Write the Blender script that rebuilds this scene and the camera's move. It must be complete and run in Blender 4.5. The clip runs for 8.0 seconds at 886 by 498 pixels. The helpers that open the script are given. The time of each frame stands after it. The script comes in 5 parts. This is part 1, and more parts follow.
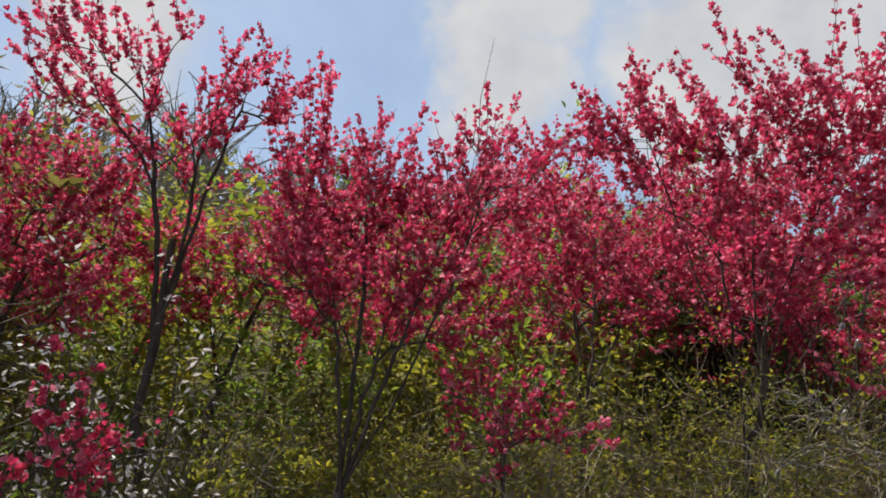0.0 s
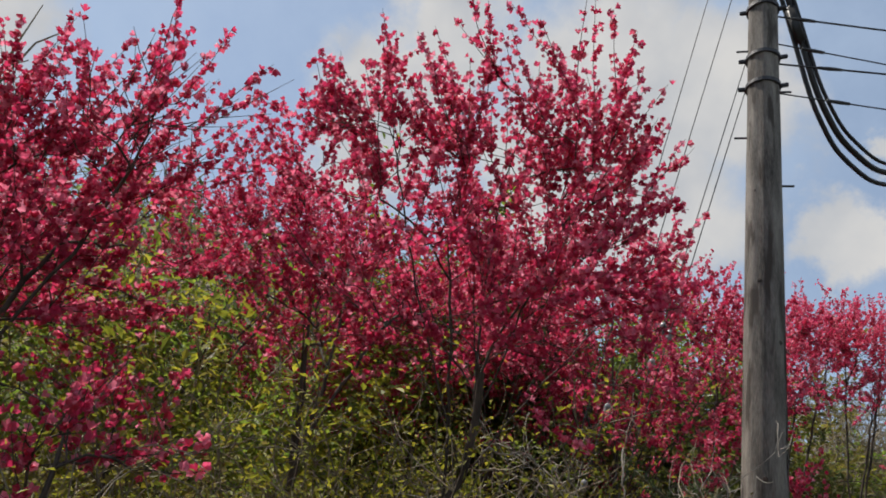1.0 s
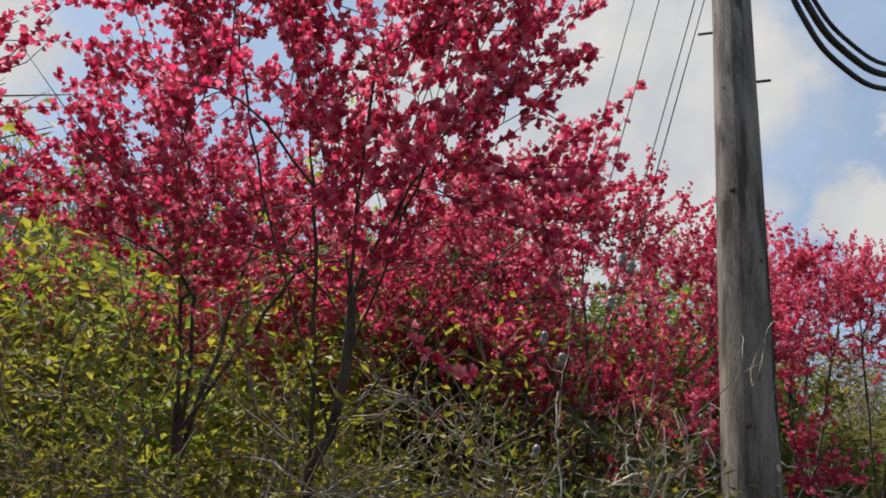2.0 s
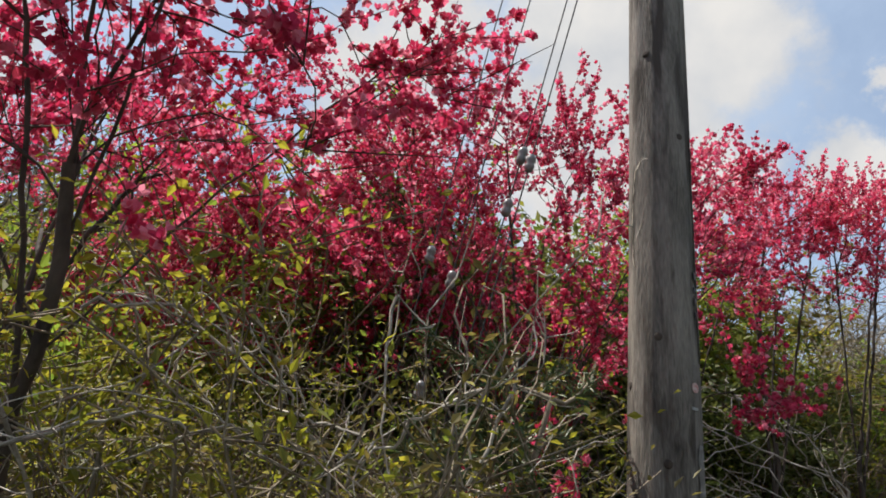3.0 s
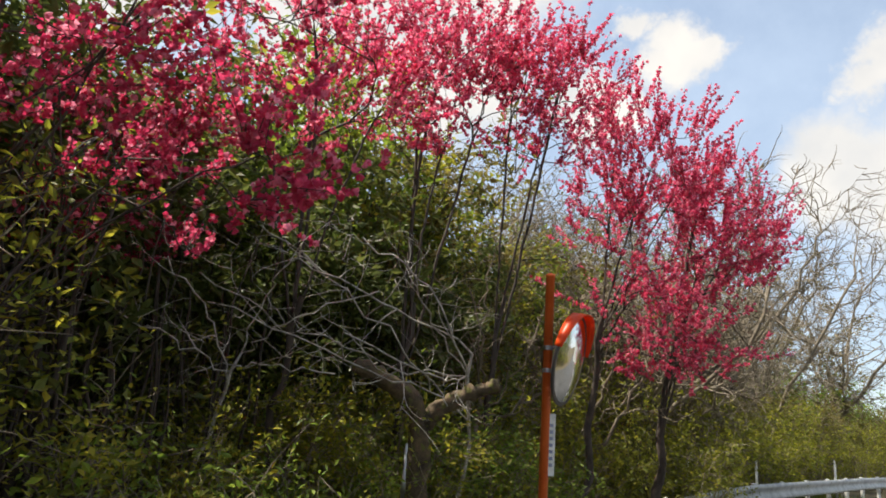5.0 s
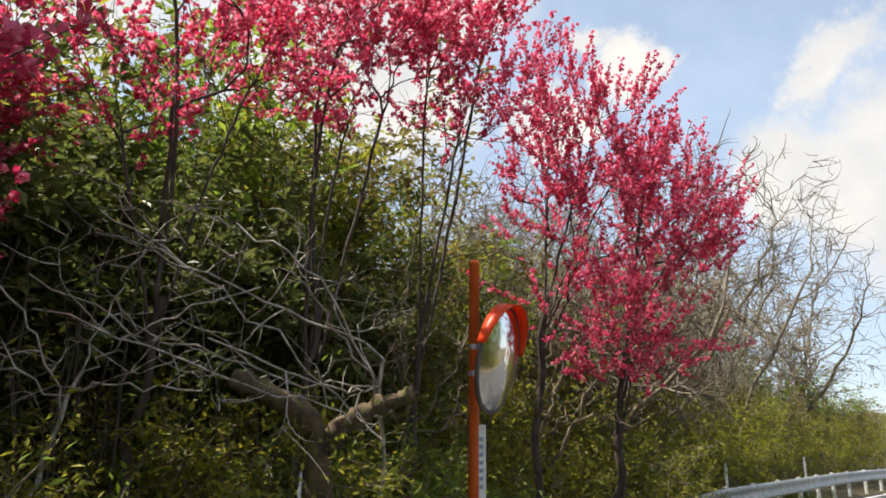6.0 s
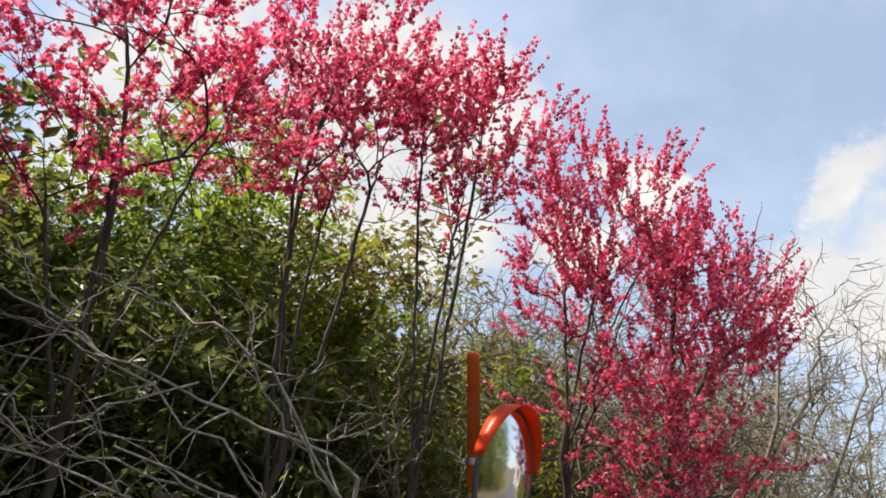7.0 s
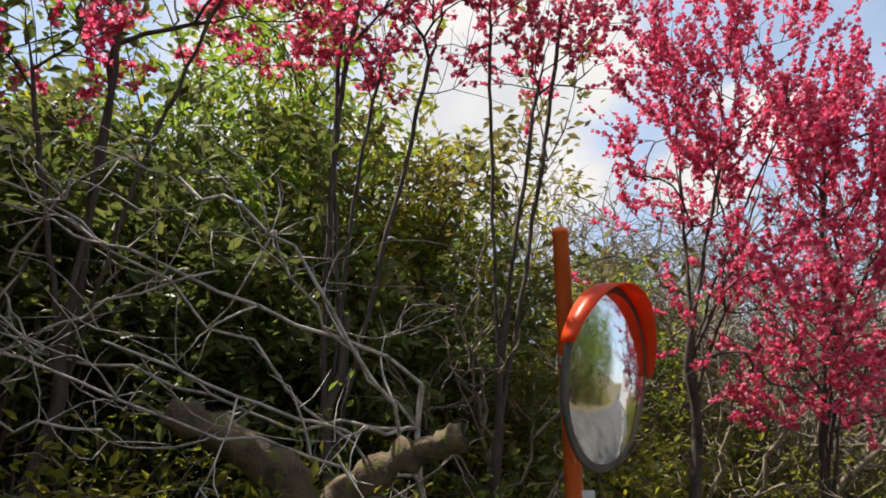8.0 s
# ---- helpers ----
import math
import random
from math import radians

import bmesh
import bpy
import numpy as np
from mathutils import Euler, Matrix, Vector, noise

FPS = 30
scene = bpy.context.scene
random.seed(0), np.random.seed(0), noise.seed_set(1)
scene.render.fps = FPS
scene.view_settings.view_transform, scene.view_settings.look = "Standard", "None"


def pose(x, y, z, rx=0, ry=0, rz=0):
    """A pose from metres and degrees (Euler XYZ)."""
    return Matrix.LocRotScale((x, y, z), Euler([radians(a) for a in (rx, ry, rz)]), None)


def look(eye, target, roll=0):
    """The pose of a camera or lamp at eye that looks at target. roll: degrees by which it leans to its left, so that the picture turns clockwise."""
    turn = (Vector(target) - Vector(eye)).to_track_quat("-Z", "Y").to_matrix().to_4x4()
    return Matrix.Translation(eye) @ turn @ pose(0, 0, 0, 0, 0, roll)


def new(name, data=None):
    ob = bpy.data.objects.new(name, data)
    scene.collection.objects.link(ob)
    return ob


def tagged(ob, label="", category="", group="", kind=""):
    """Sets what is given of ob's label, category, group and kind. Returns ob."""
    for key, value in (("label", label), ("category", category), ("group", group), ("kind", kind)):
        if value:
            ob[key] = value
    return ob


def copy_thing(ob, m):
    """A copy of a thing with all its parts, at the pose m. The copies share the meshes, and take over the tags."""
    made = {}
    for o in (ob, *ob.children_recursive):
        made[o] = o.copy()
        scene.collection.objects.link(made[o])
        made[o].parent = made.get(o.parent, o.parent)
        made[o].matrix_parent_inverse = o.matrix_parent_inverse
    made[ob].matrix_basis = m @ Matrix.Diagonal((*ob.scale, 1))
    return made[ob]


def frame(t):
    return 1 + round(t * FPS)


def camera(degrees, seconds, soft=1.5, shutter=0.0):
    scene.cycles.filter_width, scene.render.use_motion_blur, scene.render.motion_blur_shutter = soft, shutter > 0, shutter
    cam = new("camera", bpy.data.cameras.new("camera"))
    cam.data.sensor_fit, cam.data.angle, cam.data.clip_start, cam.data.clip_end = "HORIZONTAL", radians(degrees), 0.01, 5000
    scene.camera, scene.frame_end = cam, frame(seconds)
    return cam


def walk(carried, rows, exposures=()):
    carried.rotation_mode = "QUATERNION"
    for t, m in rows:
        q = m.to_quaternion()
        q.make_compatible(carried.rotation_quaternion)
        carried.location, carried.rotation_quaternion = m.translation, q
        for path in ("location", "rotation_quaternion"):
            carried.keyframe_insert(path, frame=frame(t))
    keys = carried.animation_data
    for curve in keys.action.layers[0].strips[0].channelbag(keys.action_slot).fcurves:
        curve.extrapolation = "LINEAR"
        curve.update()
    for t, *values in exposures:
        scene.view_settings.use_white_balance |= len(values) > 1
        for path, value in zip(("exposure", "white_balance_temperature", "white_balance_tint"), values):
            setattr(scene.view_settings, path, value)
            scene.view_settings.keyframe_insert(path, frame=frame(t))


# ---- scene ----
PATH = [
    (0, (-2.628, -5.575, 1.627), (-4.066, -1.013, 3.083), 5.98),
    (0.5, (-2.258, -5.042, 1.655), (-2.993, -0.416, 3.404), 9.20),
    (0.7, (-2.116, -4.837, 1.656), (-2.695, -0.253, 3.566), 10.71),
    (1, (-1.909, -4.542, 1.648), (-2.322, 0.009, 3.677), 10.70),
    (1.2, (-1.781, -4.353, 1.639), (-2.182, 0.171, 3.728), 10.53),
    (2.3, (-1.095, -3.325, 1.649), (-1.685, 1.218, 3.653), 6.55),
    (2.5, (-0.967, -3.148, 1.653), (-1.585, 1.402, 3.632), 6.31),
    (3, (-0.656, -2.723, 1.661), (-1.120, 1.896, 3.520), 5.00),
    (3.5, (-0.309, -2.303, 1.676), (-0.356, 2.365, 3.467), 5.08),
    (4, (0.036, -1.902, 1.681), (0.525, 2.747, 3.454), 5.86),
    (4.5, (0.428, -1.494, 1.647), (1.424, 3.137, 3.247), 5.68),
    (5, (0.831, -1.059, 1.646), (2.231, 3.583, 2.869), 4.42),
    (5.2, (0.986, -0.892, 1.644), (2.501, 3.732, 2.795), 3.85),
    (6.3, (1.761, -0.085, 1.651), (3.373, 4.382, 3.216), 0.08),
    (6.5, (1.870, 0.074, 1.657), (3.430, 4.493, 3.401), -0.01),
    (7, (2.105, 0.483, 1.670), (3.424, 4.752, 3.914), 0.98),
    (7.5, (2.333, 0.912, 1.651), (3.392, 5.287, 3.829), 1.00),
    (8, (2.571, 1.369, 1.607), (3.108, 5.963, 3.504), 1.17),
]
cam = camera(67.6, 8.0, soft=1.8)
walk(cam, [(t, look(eye, target, roll)) for t, eye, target, roll in PATH], [(0, 0.36, 6600, 10), (1.2, 0.18, 6600, 10), (2.5, 0.46, 6700, 10), (4.2, 0.54, 6800, 10), (5.2, 0.84, 7000, 10), (8, 0.76, 6800, 12)])

# ---- light ----
SUN_AZIMUTH, SUN_HEIGHT = radians(-66), radians(61)   # from +y towards +x, and above the horizon
world = bpy.data.worlds.new("world")
scene.world = world
world.use_nodes = True


class Nodes:
    """A short way to write node trees."""

    def __init__(self, tree):
        self.tree = tree
        tree.nodes.clear()

    def add(self, kind, *links, **values):
        node = self.tree.nodes.new(kind)
        if "operation" in values:
            node.operation = values["operation"]
        if "use_clamp" in values:
            node.use_clamp = values["use_clamp"]
        if "data_type" in values:
            node.data_type = values["data_type"]
        if "interpolation_type" in values:
            node.interpolation_type = values["interpolation_type"]
        if "noise_dimensions" in values:
            node.noise_dimensions = values["noise_dimensions"]
        for socket, value in links:
            target = node.inputs[socket]
            if isinstance(value, bpy.types.NodeSocket):
                self.tree.links.new(value, target)
            else:
                target.default_value = value
        return node

    def math(self, operation, a, b=0.5, clamp=False):
        return self.add("ShaderNodeMath", (0, a), (1, b), operation=operation, use_clamp=clamp).outputs[0]

    def mix(self, fac, a, b):
        node = self.add("ShaderNodeMix", (0, fac), (6, a), (7, b), data_type="RGBA")
        return node.outputs[2]


def build_sky():
    n = Nodes(world.node_tree)
    way = n.add("ShaderNodeTexCoord").outputs["Generated"]
    air = n.add("ShaderNodeTexSky")
    air.sky_type, air.sun_disc, air.sun_elevation, air.sun_rotation = "NISHITA", False, SUN_HEIGHT, SUN_AZIMUTH
    air.air_density, air.dust_density, air.ozone_density = 1.0, 0.4, 1.5
    sky = air.outputs[0]
    wisp = n.add("ShaderNodeTexNoise", ("Vector", way), ("Scale", 3.0), ("Detail", 7.0), ("Roughness", 0.62))
    shift = n.add("ShaderNodeVectorMath", (0, wisp.outputs["Color"]), (1, (0.5, 0.5, 0.5)), operation="SUBTRACT").outputs[0]
    shift = n.add("ShaderNodeVectorMath", (0, shift), (1, (0.42, 0.42, 0.42)), operation="MULTIPLY").outputs[0]
    bent = n.add("ShaderNodeVectorMath", (0, way), (1, shift), operation="ADD").outputs[0]
    # the heaps of cloud: direction and half width
    heaps = [(-0.22, 0.78, 0.60, 0.10), (-0.10, 0.76, 0.66, 0.10), (0.14, 0.78, 0.61, 0.13), (0.27, 0.74, 0.60, 0.10), (0.20, 0.83, 0.52, 0.13),
             (0.42, 0.77, 0.48, 0.055), (0.50, 0.69, 0.53, 0.06), (0.43, 0.70, 0.58, 0.035), (0.73, 0.58, 0.34, 0.10),
             (0.82, 0.50, 0.28, 0.10), (0.71, 0.51, 0.48, 0.05), (0.53, 0.66, 0.53, 0.04), (-0.16, 0.83, 0.52, 0.11),
             (0.10, 0.80, 0.45, 0.14), (-0.75, 0.20, 0.55, 0.22), (0.55, -0.60, 0.55, 0.26), (-0.30, -0.80, 0.50, 0.22), (0.90, -0.10, 0.40, 0.20), (-0.6, 0.5, 0.45, 0.12)]
    cover = None
    for x, y, z, size in heaps:
        far = n.add("ShaderNodeVectorMath", (0, bent), (1, Vector((x, y, z)).normalized()), operation="DISTANCE").outputs["Value"]
        heap = n.add("ShaderNodeMapRange", ("Value", far), ("From Min", size * 1.32), ("From Max", size * 0.62), interpolation_type="SMOOTHSTEP").outputs[0]
        cover = heap if cover is None else n.math("MAXIMUM", cover, heap)
    veil = n.add("ShaderNodeMapRange", ("Value", wisp.outputs["Fac"]), ("From Min", 0.35), ("From Max", 0.75), ("To Min", 0.45), ("To Max", 0.85)).outputs[0]
    soft = n.add("ShaderNodeTexNoise", ("Vector", way), ("Scale", 7.0), ("Detail", 5.0)).outputs["Fac"]
    white = n.mix(n.add("ShaderNodeMapRange", ("Value", soft), ("From Min", 0.35), ("From Max", 0.65)).outputs[0], (4.4, 4.6, 4.9, 1), (5.9, 5.85, 5.75, 1))
    hazy = n.mix(veil, sky, (4.1, 5.15, 6.7, 1))
    out = n.mix(n.math("MULTIPLY", cover, 0.95), hazy, white)
    back = n.add("ShaderNodeBackground", ("Color", out), ("Strength", 0.100))
    n.add("ShaderNodeOutputWorld", (0, back.outputs[0]))


build_sky()
sun = new("sun", bpy.data.lights.new("sun", "SUN"))
sun.data.energy, sun.data.angle, sun.data.color = 5.0, radians(0.5), (1.0, 0.94, 0.85)
toward = Vector((math.sin(SUN_AZIMUTH) * math.cos(SUN_HEIGHT), math.cos(SUN_AZIMUTH) * math.cos(SUN_HEIGHT), math.sin(SUN_HEIGHT)))
sun.matrix_world = look(toward * 60, (0, 0, 0))


# ---- materials ----
def surface(name, dark, light, scale=8.0, rough=0.8, metal=0.0, bump=0.3, fine=60.0, stretch=(1, 1, 1), spot=None, spots=0.0, speckle=0.25, each=0.0):
    """Two scales of noise between two colours, spots of a third one, and relief."""
    m = bpy.data.materials.new(name)
    m.use_nodes = True
    n = Nodes(m.node_tree)
    where = n.add("ShaderNodeTexCoord").outputs["Object"]
    where = n.add("ShaderNodeMapping", (0, where), ("Scale", stretch)).outputs[0]
    broad = n.add("ShaderNodeTexNoise", ("Vector", where), ("Scale", scale), ("Detail", 6.0), ("Roughness", 0.6)).outputs["Fac"]
    grain = n.add("ShaderNodeTexNoise", ("Vector", where), ("Scale", fine), ("Detail", 4.0)).outputs["Fac"]
    f = n.add("ShaderNodeMapRange", ("Value", broad), ("From Min", 0.32), ("From Max", 0.68)).outputs[0]
    f = n.math("ADD", f, n.math("MULTIPLY", n.math("SUBTRACT", grain, 0.5), speckle * 3), clamp=True)
    if each:
        own = n.add("ShaderNodeObjectInfo").outputs["Random"]
        f = n.math("ADD", f, n.math("MULTIPLY", n.math("SUBTRACT", own, 0.5), each), clamp=True)
    colour = n.mix(f, (*dark, 1), (*light, 1))
    if spot:
        patch = n.add("ShaderNodeTexNoise", ("Vector", where), ("Scale", scale * 1.7), ("Detail", 5.0), ("W", 3.0), noise_dimensions="4D").outputs["Fac"]
        patch = n.add("ShaderNodeMapRange", ("Value", patch), ("From Min", 0.62 - spots), ("From Max", 0.70 - spots)).outputs[0]
        colour = n.mix(patch, colour, (*spot, 1))
    raised = n.math("ADD", n.math("MULTIPLY", broad, 0.6), n.math("MULTIPLY", grain, 0.4))
    relief = n.add("ShaderNodeBump", ("Height", raised), ("Strength", bump), ("Distance", 0.02)).outputs[0]
    r = n.math("ADD", n.math("MULTIPLY", n.math("SUBTRACT", grain, 0.5), 0.3), rough, clamp=True)
    p = n.add("ShaderNodeBsdfPrincipled", ("Base Color", colour), ("Roughness", r), ("Metallic", metal), ("Normal", relief))
    n.add("ShaderNodeOutputMaterial", (0, p.outputs[0]))
    return m


def petals(name, stops, sheer=0.4, rough=0.55, vein=0.3):
    """Thin leaves or petals: each piece has its own tint, and light comes through."""
    m = bpy.data.materials.new(name)
    m.use_nodes = True
    n = Nodes(m.node_tree)
    own = n.add("ShaderNodeNewGeometry").outputs["Random Per Island"]
    ramp = n.add("ShaderNodeValToRGB", (0, own))
    band = ramp.color_ramp
    while len(band.elements) < len(stops):
        band.elements.new(0.5)
    for i, c in enumerate(stops):
        band.elements[i].position = i / (len(stops) - 1)
        band.elements[i].color = (*c, 1)
    where = n.add("ShaderNodeTexCoord").outputs["Object"]
    blotch = n.add("ShaderNodeTexNoise", ("Vector", where), ("Scale", 90.0), ("Detail", 3.0)).outputs["Fac"]
    clump = n.add("ShaderNodeTexNoise", ("Vector", where), ("Scale", 1.6), ("Detail", 3.0)).outputs["Fac"]
    level = n.math("ADD", n.math("MULTIPLY", blotch, vein * 1.4), n.math("MULTIPLY", clump, 0.7))
    level = n.math("ADD", level, 0.65 - 0.7 * vein)
    colour = n.add("ShaderNodeVectorMath", (0, ramp.outputs[0]), (1, n.add("ShaderNodeCombineXYZ", (0, level), (1, level), (2, level)).outputs[0]), operation="MULTIPLY").outputs[0]
    p = n.add("ShaderNodeBsdfPrincipled", ("Base Color", colour), ("Roughness", rough))
    glow = n.add("ShaderNodeBsdfTranslucent", (0, colour))
    both = n.add("ShaderNodeMixShader", (0, sheer), (1, p.outputs[0]), (2, glow.outputs[0]))
    n.add("ShaderNodeOutputMaterial", (0, both.outputs[0]))
    return m


BLOSSOM = petals("crimson petals", [(0.44, 0.022, 0.075), (0.58, 0.038, 0.12), (0.70, 0.085, 0.19), (0.86, 0.30, 0.42), (0.50, 0.028, 0.07), (0.64, 0.05, 0.14)], 0.55)
PINK_BLOSSOM = petals("bright pink petals", [(0.56, 0.03, 0.10), (0.70, 0.06, 0.16), (0.82, 0.14, 0.27), (0.92, 0.34, 0.46), (0.62, 0.04, 0.10), (0.76, 0.09, 0.20)], 0.62)
WHITE_BLOSSOM = petals("white petals", [(0.72, 0.70, 0.66), (0.80, 0.76, 0.74), (0.66, 0.60, 0.58)], 0.35)
YOUNG_LEAF = petals("young leaves", [(0.18, 0.20, 0.022), (0.29, 0.30, 0.03), (0.44, 0.40, 0.045), (0.14, 0.17, 0.025), (0.23, 0.25, 0.03)], 0.58)
OLIVE_LEAF = petals("olive leaves", [(0.12, 0.11, 0.028), (0.18, 0.155, 0.042), (0.25, 0.20, 0.06), (0.14, 0.14, 0.032)], 0.55)
GREEN_LEAF = petals("green leaves", [(0.14, 0.22, 0.03), (0.20, 0.30, 0.04), (0.28, 0.37, 0.05), (0.12, 0.18, 0.03)], 0.6)
HILL_LEAF = petals("hillside brush", [(0.11, 0.10, 0.05), (0.17, 0.145, 0.09), (0.20, 0.17, 0.12), (0.10, 0.11, 0.04)], 0.3)
DARK_LEAF = petals("dark evergreen leaves", [(0.08, 0.11, 0.028), (0.12, 0.155, 0.04), (0.19, 0.21, 0.055)], 0.45, 0.45)
NEEDLE = petals("pine needles", [(0.035, 0.075, 0.025), (0.05, 0.10, 0.03), (0.08, 0.12, 0.04), (0.22, 0.15, 0.06)], 0.15, 0.5)
RUST_LEAF = petals("rusty dead leaves", [(0.26, 0.11, 0.03), (0.34, 0.17, 0.05), (0.20, 0.10, 0.05), (0.38, 0.26, 0.05)], 0.3)
STRAW = petals("dry grass", [(0.26, 0.21, 0.10), (0.34, 0.29, 0.15), (0.18, 0.15, 0.07), (0.14, 0.16, 0.04)], 0.25)
GRASS = petals("grass blades", [(0.09, 0.14, 0.02), (0.14, 0.19, 0.03), (0.20, 0.22, 0.04), (0.24, 0.22, 0.07)], 0.3)
BARK = surface("dark plum bark", (0.030, 0.023, 0.019), (0.095, 0.074, 0.06), 14, 0.9, bump=0.6, stretch=(1, 1, 0.4))
PALE_BARK = surface("pale grey dead wood", (0.17, 0.152, 0.13), (0.56, 0.52, 0.46), 11, 0.85, bump=0.5, spot=(0.10, 0.11, 0.06), spots=0.02)
MOSSY_BARK = surface("mossy cut wood", (0.040, 0.030, 0.020), (0.16, 0.115, 0.065), 9, 0.95, bump=1.0, spot=(0.12, 0.12, 0.03), spots=0.08)
TWIG = surface("brown grey twigs", (0.11, 0.088, 0.062), (0.31, 0.26, 0.19), 9, 0.9)
POLE_WOOD = surface("weathered grey pole wood", (0.040, 0.035, 0.030), (0.27, 0.248, 0.22), 2.6, 0.9, bump=1.0, fine=46, stretch=(3.4, 3.4, 0.5), spot=(0.060, 0.050, 0.042), spots=0.08, speckle=0.34)
SOIL = surface("soil with litter", (0.045, 0.032, 0.02), (0.15, 0.11, 0.065), 3, 0.95, bump=0.8, fine=30, spot=(0.06, 0.075, 0.02), spots=0.10)
ASPHALT = surface("worn asphalt", (0.04, 0.04, 0.042), (0.085, 0.084, 0.082), 1.2, 0.9, bump=0.5, fine=160, spot=(0.11, 0.105, 0.10), spots=-0.02)
PAINT_WHITE = surface("white road paint", (0.55, 0.55, 0.53), (0.78, 0.78, 0.75), 6, 0.7, spot=(0.25, 0.25, 0.24), spots=-0.02)
ORANGE = surface("orange painted steel", (0.86, 0.15, 0.03), (0.95, 0.22, 0.055), 5, 0.42, bump=0.08, spot=(0.42, 0.06, 0.02), spots=-0.03)
GALV = surface("galvanised steel", (0.30, 0.31, 0.32), (0.52, 0.53, 0.54), 7, 0.45, 0.85, bump=0.1, spot=(0.30, 0.24, 0.18), spots=-0.05)
RAIL_PAINT = surface("grey weathered rail", (0.30, 0.31, 0.31), (0.52, 0.53, 0.53), 4, 0.55, 0.3, bump=0.15, spot=(0.20, 0.15, 0.10), spots=-0.03)
WHITE_STEEL = surface("white painted steel", (0.58, 0.58, 0.56), (0.80, 0.80, 0.78), 8, 0.5, bump=0.1, spot=(0.40, 0.33, 0.25), spots=-0.04)
RUBBER = surface("black cable jacket", (0.010, 0.010, 0.011), (0.028, 0.028, 0.030), 12, 0.5, bump=0.15)
WIRE = surface("dull steel strand", (0.035, 0.036, 0.04), (0.09, 0.09, 0.095), 40, 0.55, 0.6)
PORCELAIN = surface("grey glazed porcelain", (0.16, 0.16, 0.165), (0.26, 0.26, 0.265), 12, 0.3, bump=0.05)
YELLOW = surface("yellow plastic", (0.62, 0.34, 0.02), (0.80, 0.48, 0.03), 7, 0.45, bump=0.05)
RIM = surface("dark weathered rim", (0.05, 0.045, 0.045), (0.13, 0.11, 0.10), 9, 0.5, bump=0.1)
LABEL_INK = surface("faded blue print", (0.20, 0.22, 0.36), (0.32, 0.35, 0.46), 20, 0.6)
PALE_COAT = surface("pale worn coating", (0.24, 0.235, 0.225), (0.52, 0.51, 0.49), 5, 0.8, bump=0.4, spot=(0.12, 0.11, 0.10), spots=0.04)
TAG_PINK = surface("faded red and white tag", (0.42, 0.13, 0.13), (0.52, 0.44, 0.42), 60, 0.5)
HOUSE_WALL = surface("off white house wall", (0.50, 0.50, 0.49), (0.66, 0.66, 0.65), 2, 0.8)
ROOF_TILE = surface("dark grey roof", (0.07, 0.075, 0.085), (0.14, 0.145, 0.155), 4, 0.6)
WINDOW_DARK = surface("dark window glass", (0.03, 0.035, 0.04), (0.06, 0.065, 0.07), 4, 0.15)


def plain(name, colour, rough, metal=0.0, sheer=0.0):
    m = bpy.data.materials.new(name)
    m.use_nodes = True
    n = Nodes(m.node_tree)
    where = n.add("ShaderNodeTexCoord").outputs["Object"]
    smear = n.add("ShaderNodeTexNoise", ("Vector", where), ("Scale", 9.0), ("Detail", 5.0)).outputs["Fac"]
    r = n.math("ADD", n.math("MULTIPLY", smear, 0.06), rough)
    p = n.add("ShaderNodeBsdfPrincipled", ("Base Color", (*colour, 1)), ("Roughness", r), ("Metallic", metal)).outputs[0]
    if sheer:
        glow = n.add("ShaderNodeBsdfTranslucent", (0, (*colour, 1)))
        p = n.add("ShaderNodeMixShader", (0, sheer), (1, p), (2, glow.outputs[0])).outputs[0]
    n.add("ShaderNodeOutputMaterial", (0, p))
    return m


MIRROR = plain("convex mirror face", (0.86, 0.87, 0.86), 0.03, 1.0)
HOOD = plain("orange plastic hood", (0.90, 0.10, 0.015), 0.35, 0.0, 0.5)


# ---- building blocks ----
def mesh_of(name, verts, faces, material, smooth=False):
    """A mesh from numpy arrays: faces are rows of one length, or a list of such arrays."""
    me = bpy.data.meshes.new(name)
    groups = [np.asarray(f, np.int32) for f in (faces if isinstance(faces, list) else [faces]) if len(f)]
    verts = np.asarray(verts, np.float32)
    loops = np.concatenate([g.ravel() for g in groups])
    sizes = np.concatenate([np.full(len(g), g.shape[1], np.int32) for g in groups])
    me.vertices.add(len(verts))
    me.vertices.foreach_set("co", verts.ravel())
    me.loops.add(len(loops))
    me.loops.foreach_set("vertex_index", loops)
    me.polygons.add(len(sizes))
    me.polygons.foreach_set("loop_start", np.concatenate([[0], np.cumsum(sizes)[:-1]]).astype(np.int32))
    me.polygons.foreach_set("use_smooth", np.full(len(sizes), smooth))
    me.update(calc_edges=True)
    me.validate()
    me.materials.append(material)
    return me


def attach(name, me, parent, label=""):
    ob = new(name, me)
    ob.parent = parent
    return tagged(ob, label)


def part(name, bm, material, parent, label="", smooth=False):
    """Links a bmesh as one mesh object under a thing or under a part."""
    me = bpy.data.meshes.new(name)
    bm.to_mesh(me)
    bm.free()
    me.materials.append(material)
    for f in me.polygons:
        f.use_smooth = smooth
    return attach(name, me, parent, label)


def thing(name, place, label, category, group="", turn=0.0):
    ob = new(name)
    ob.empty_display_size = 0.2
    ob.matrix_basis = pose(*place, 0, 0, turn)
    return tagged(ob, label, category, group)


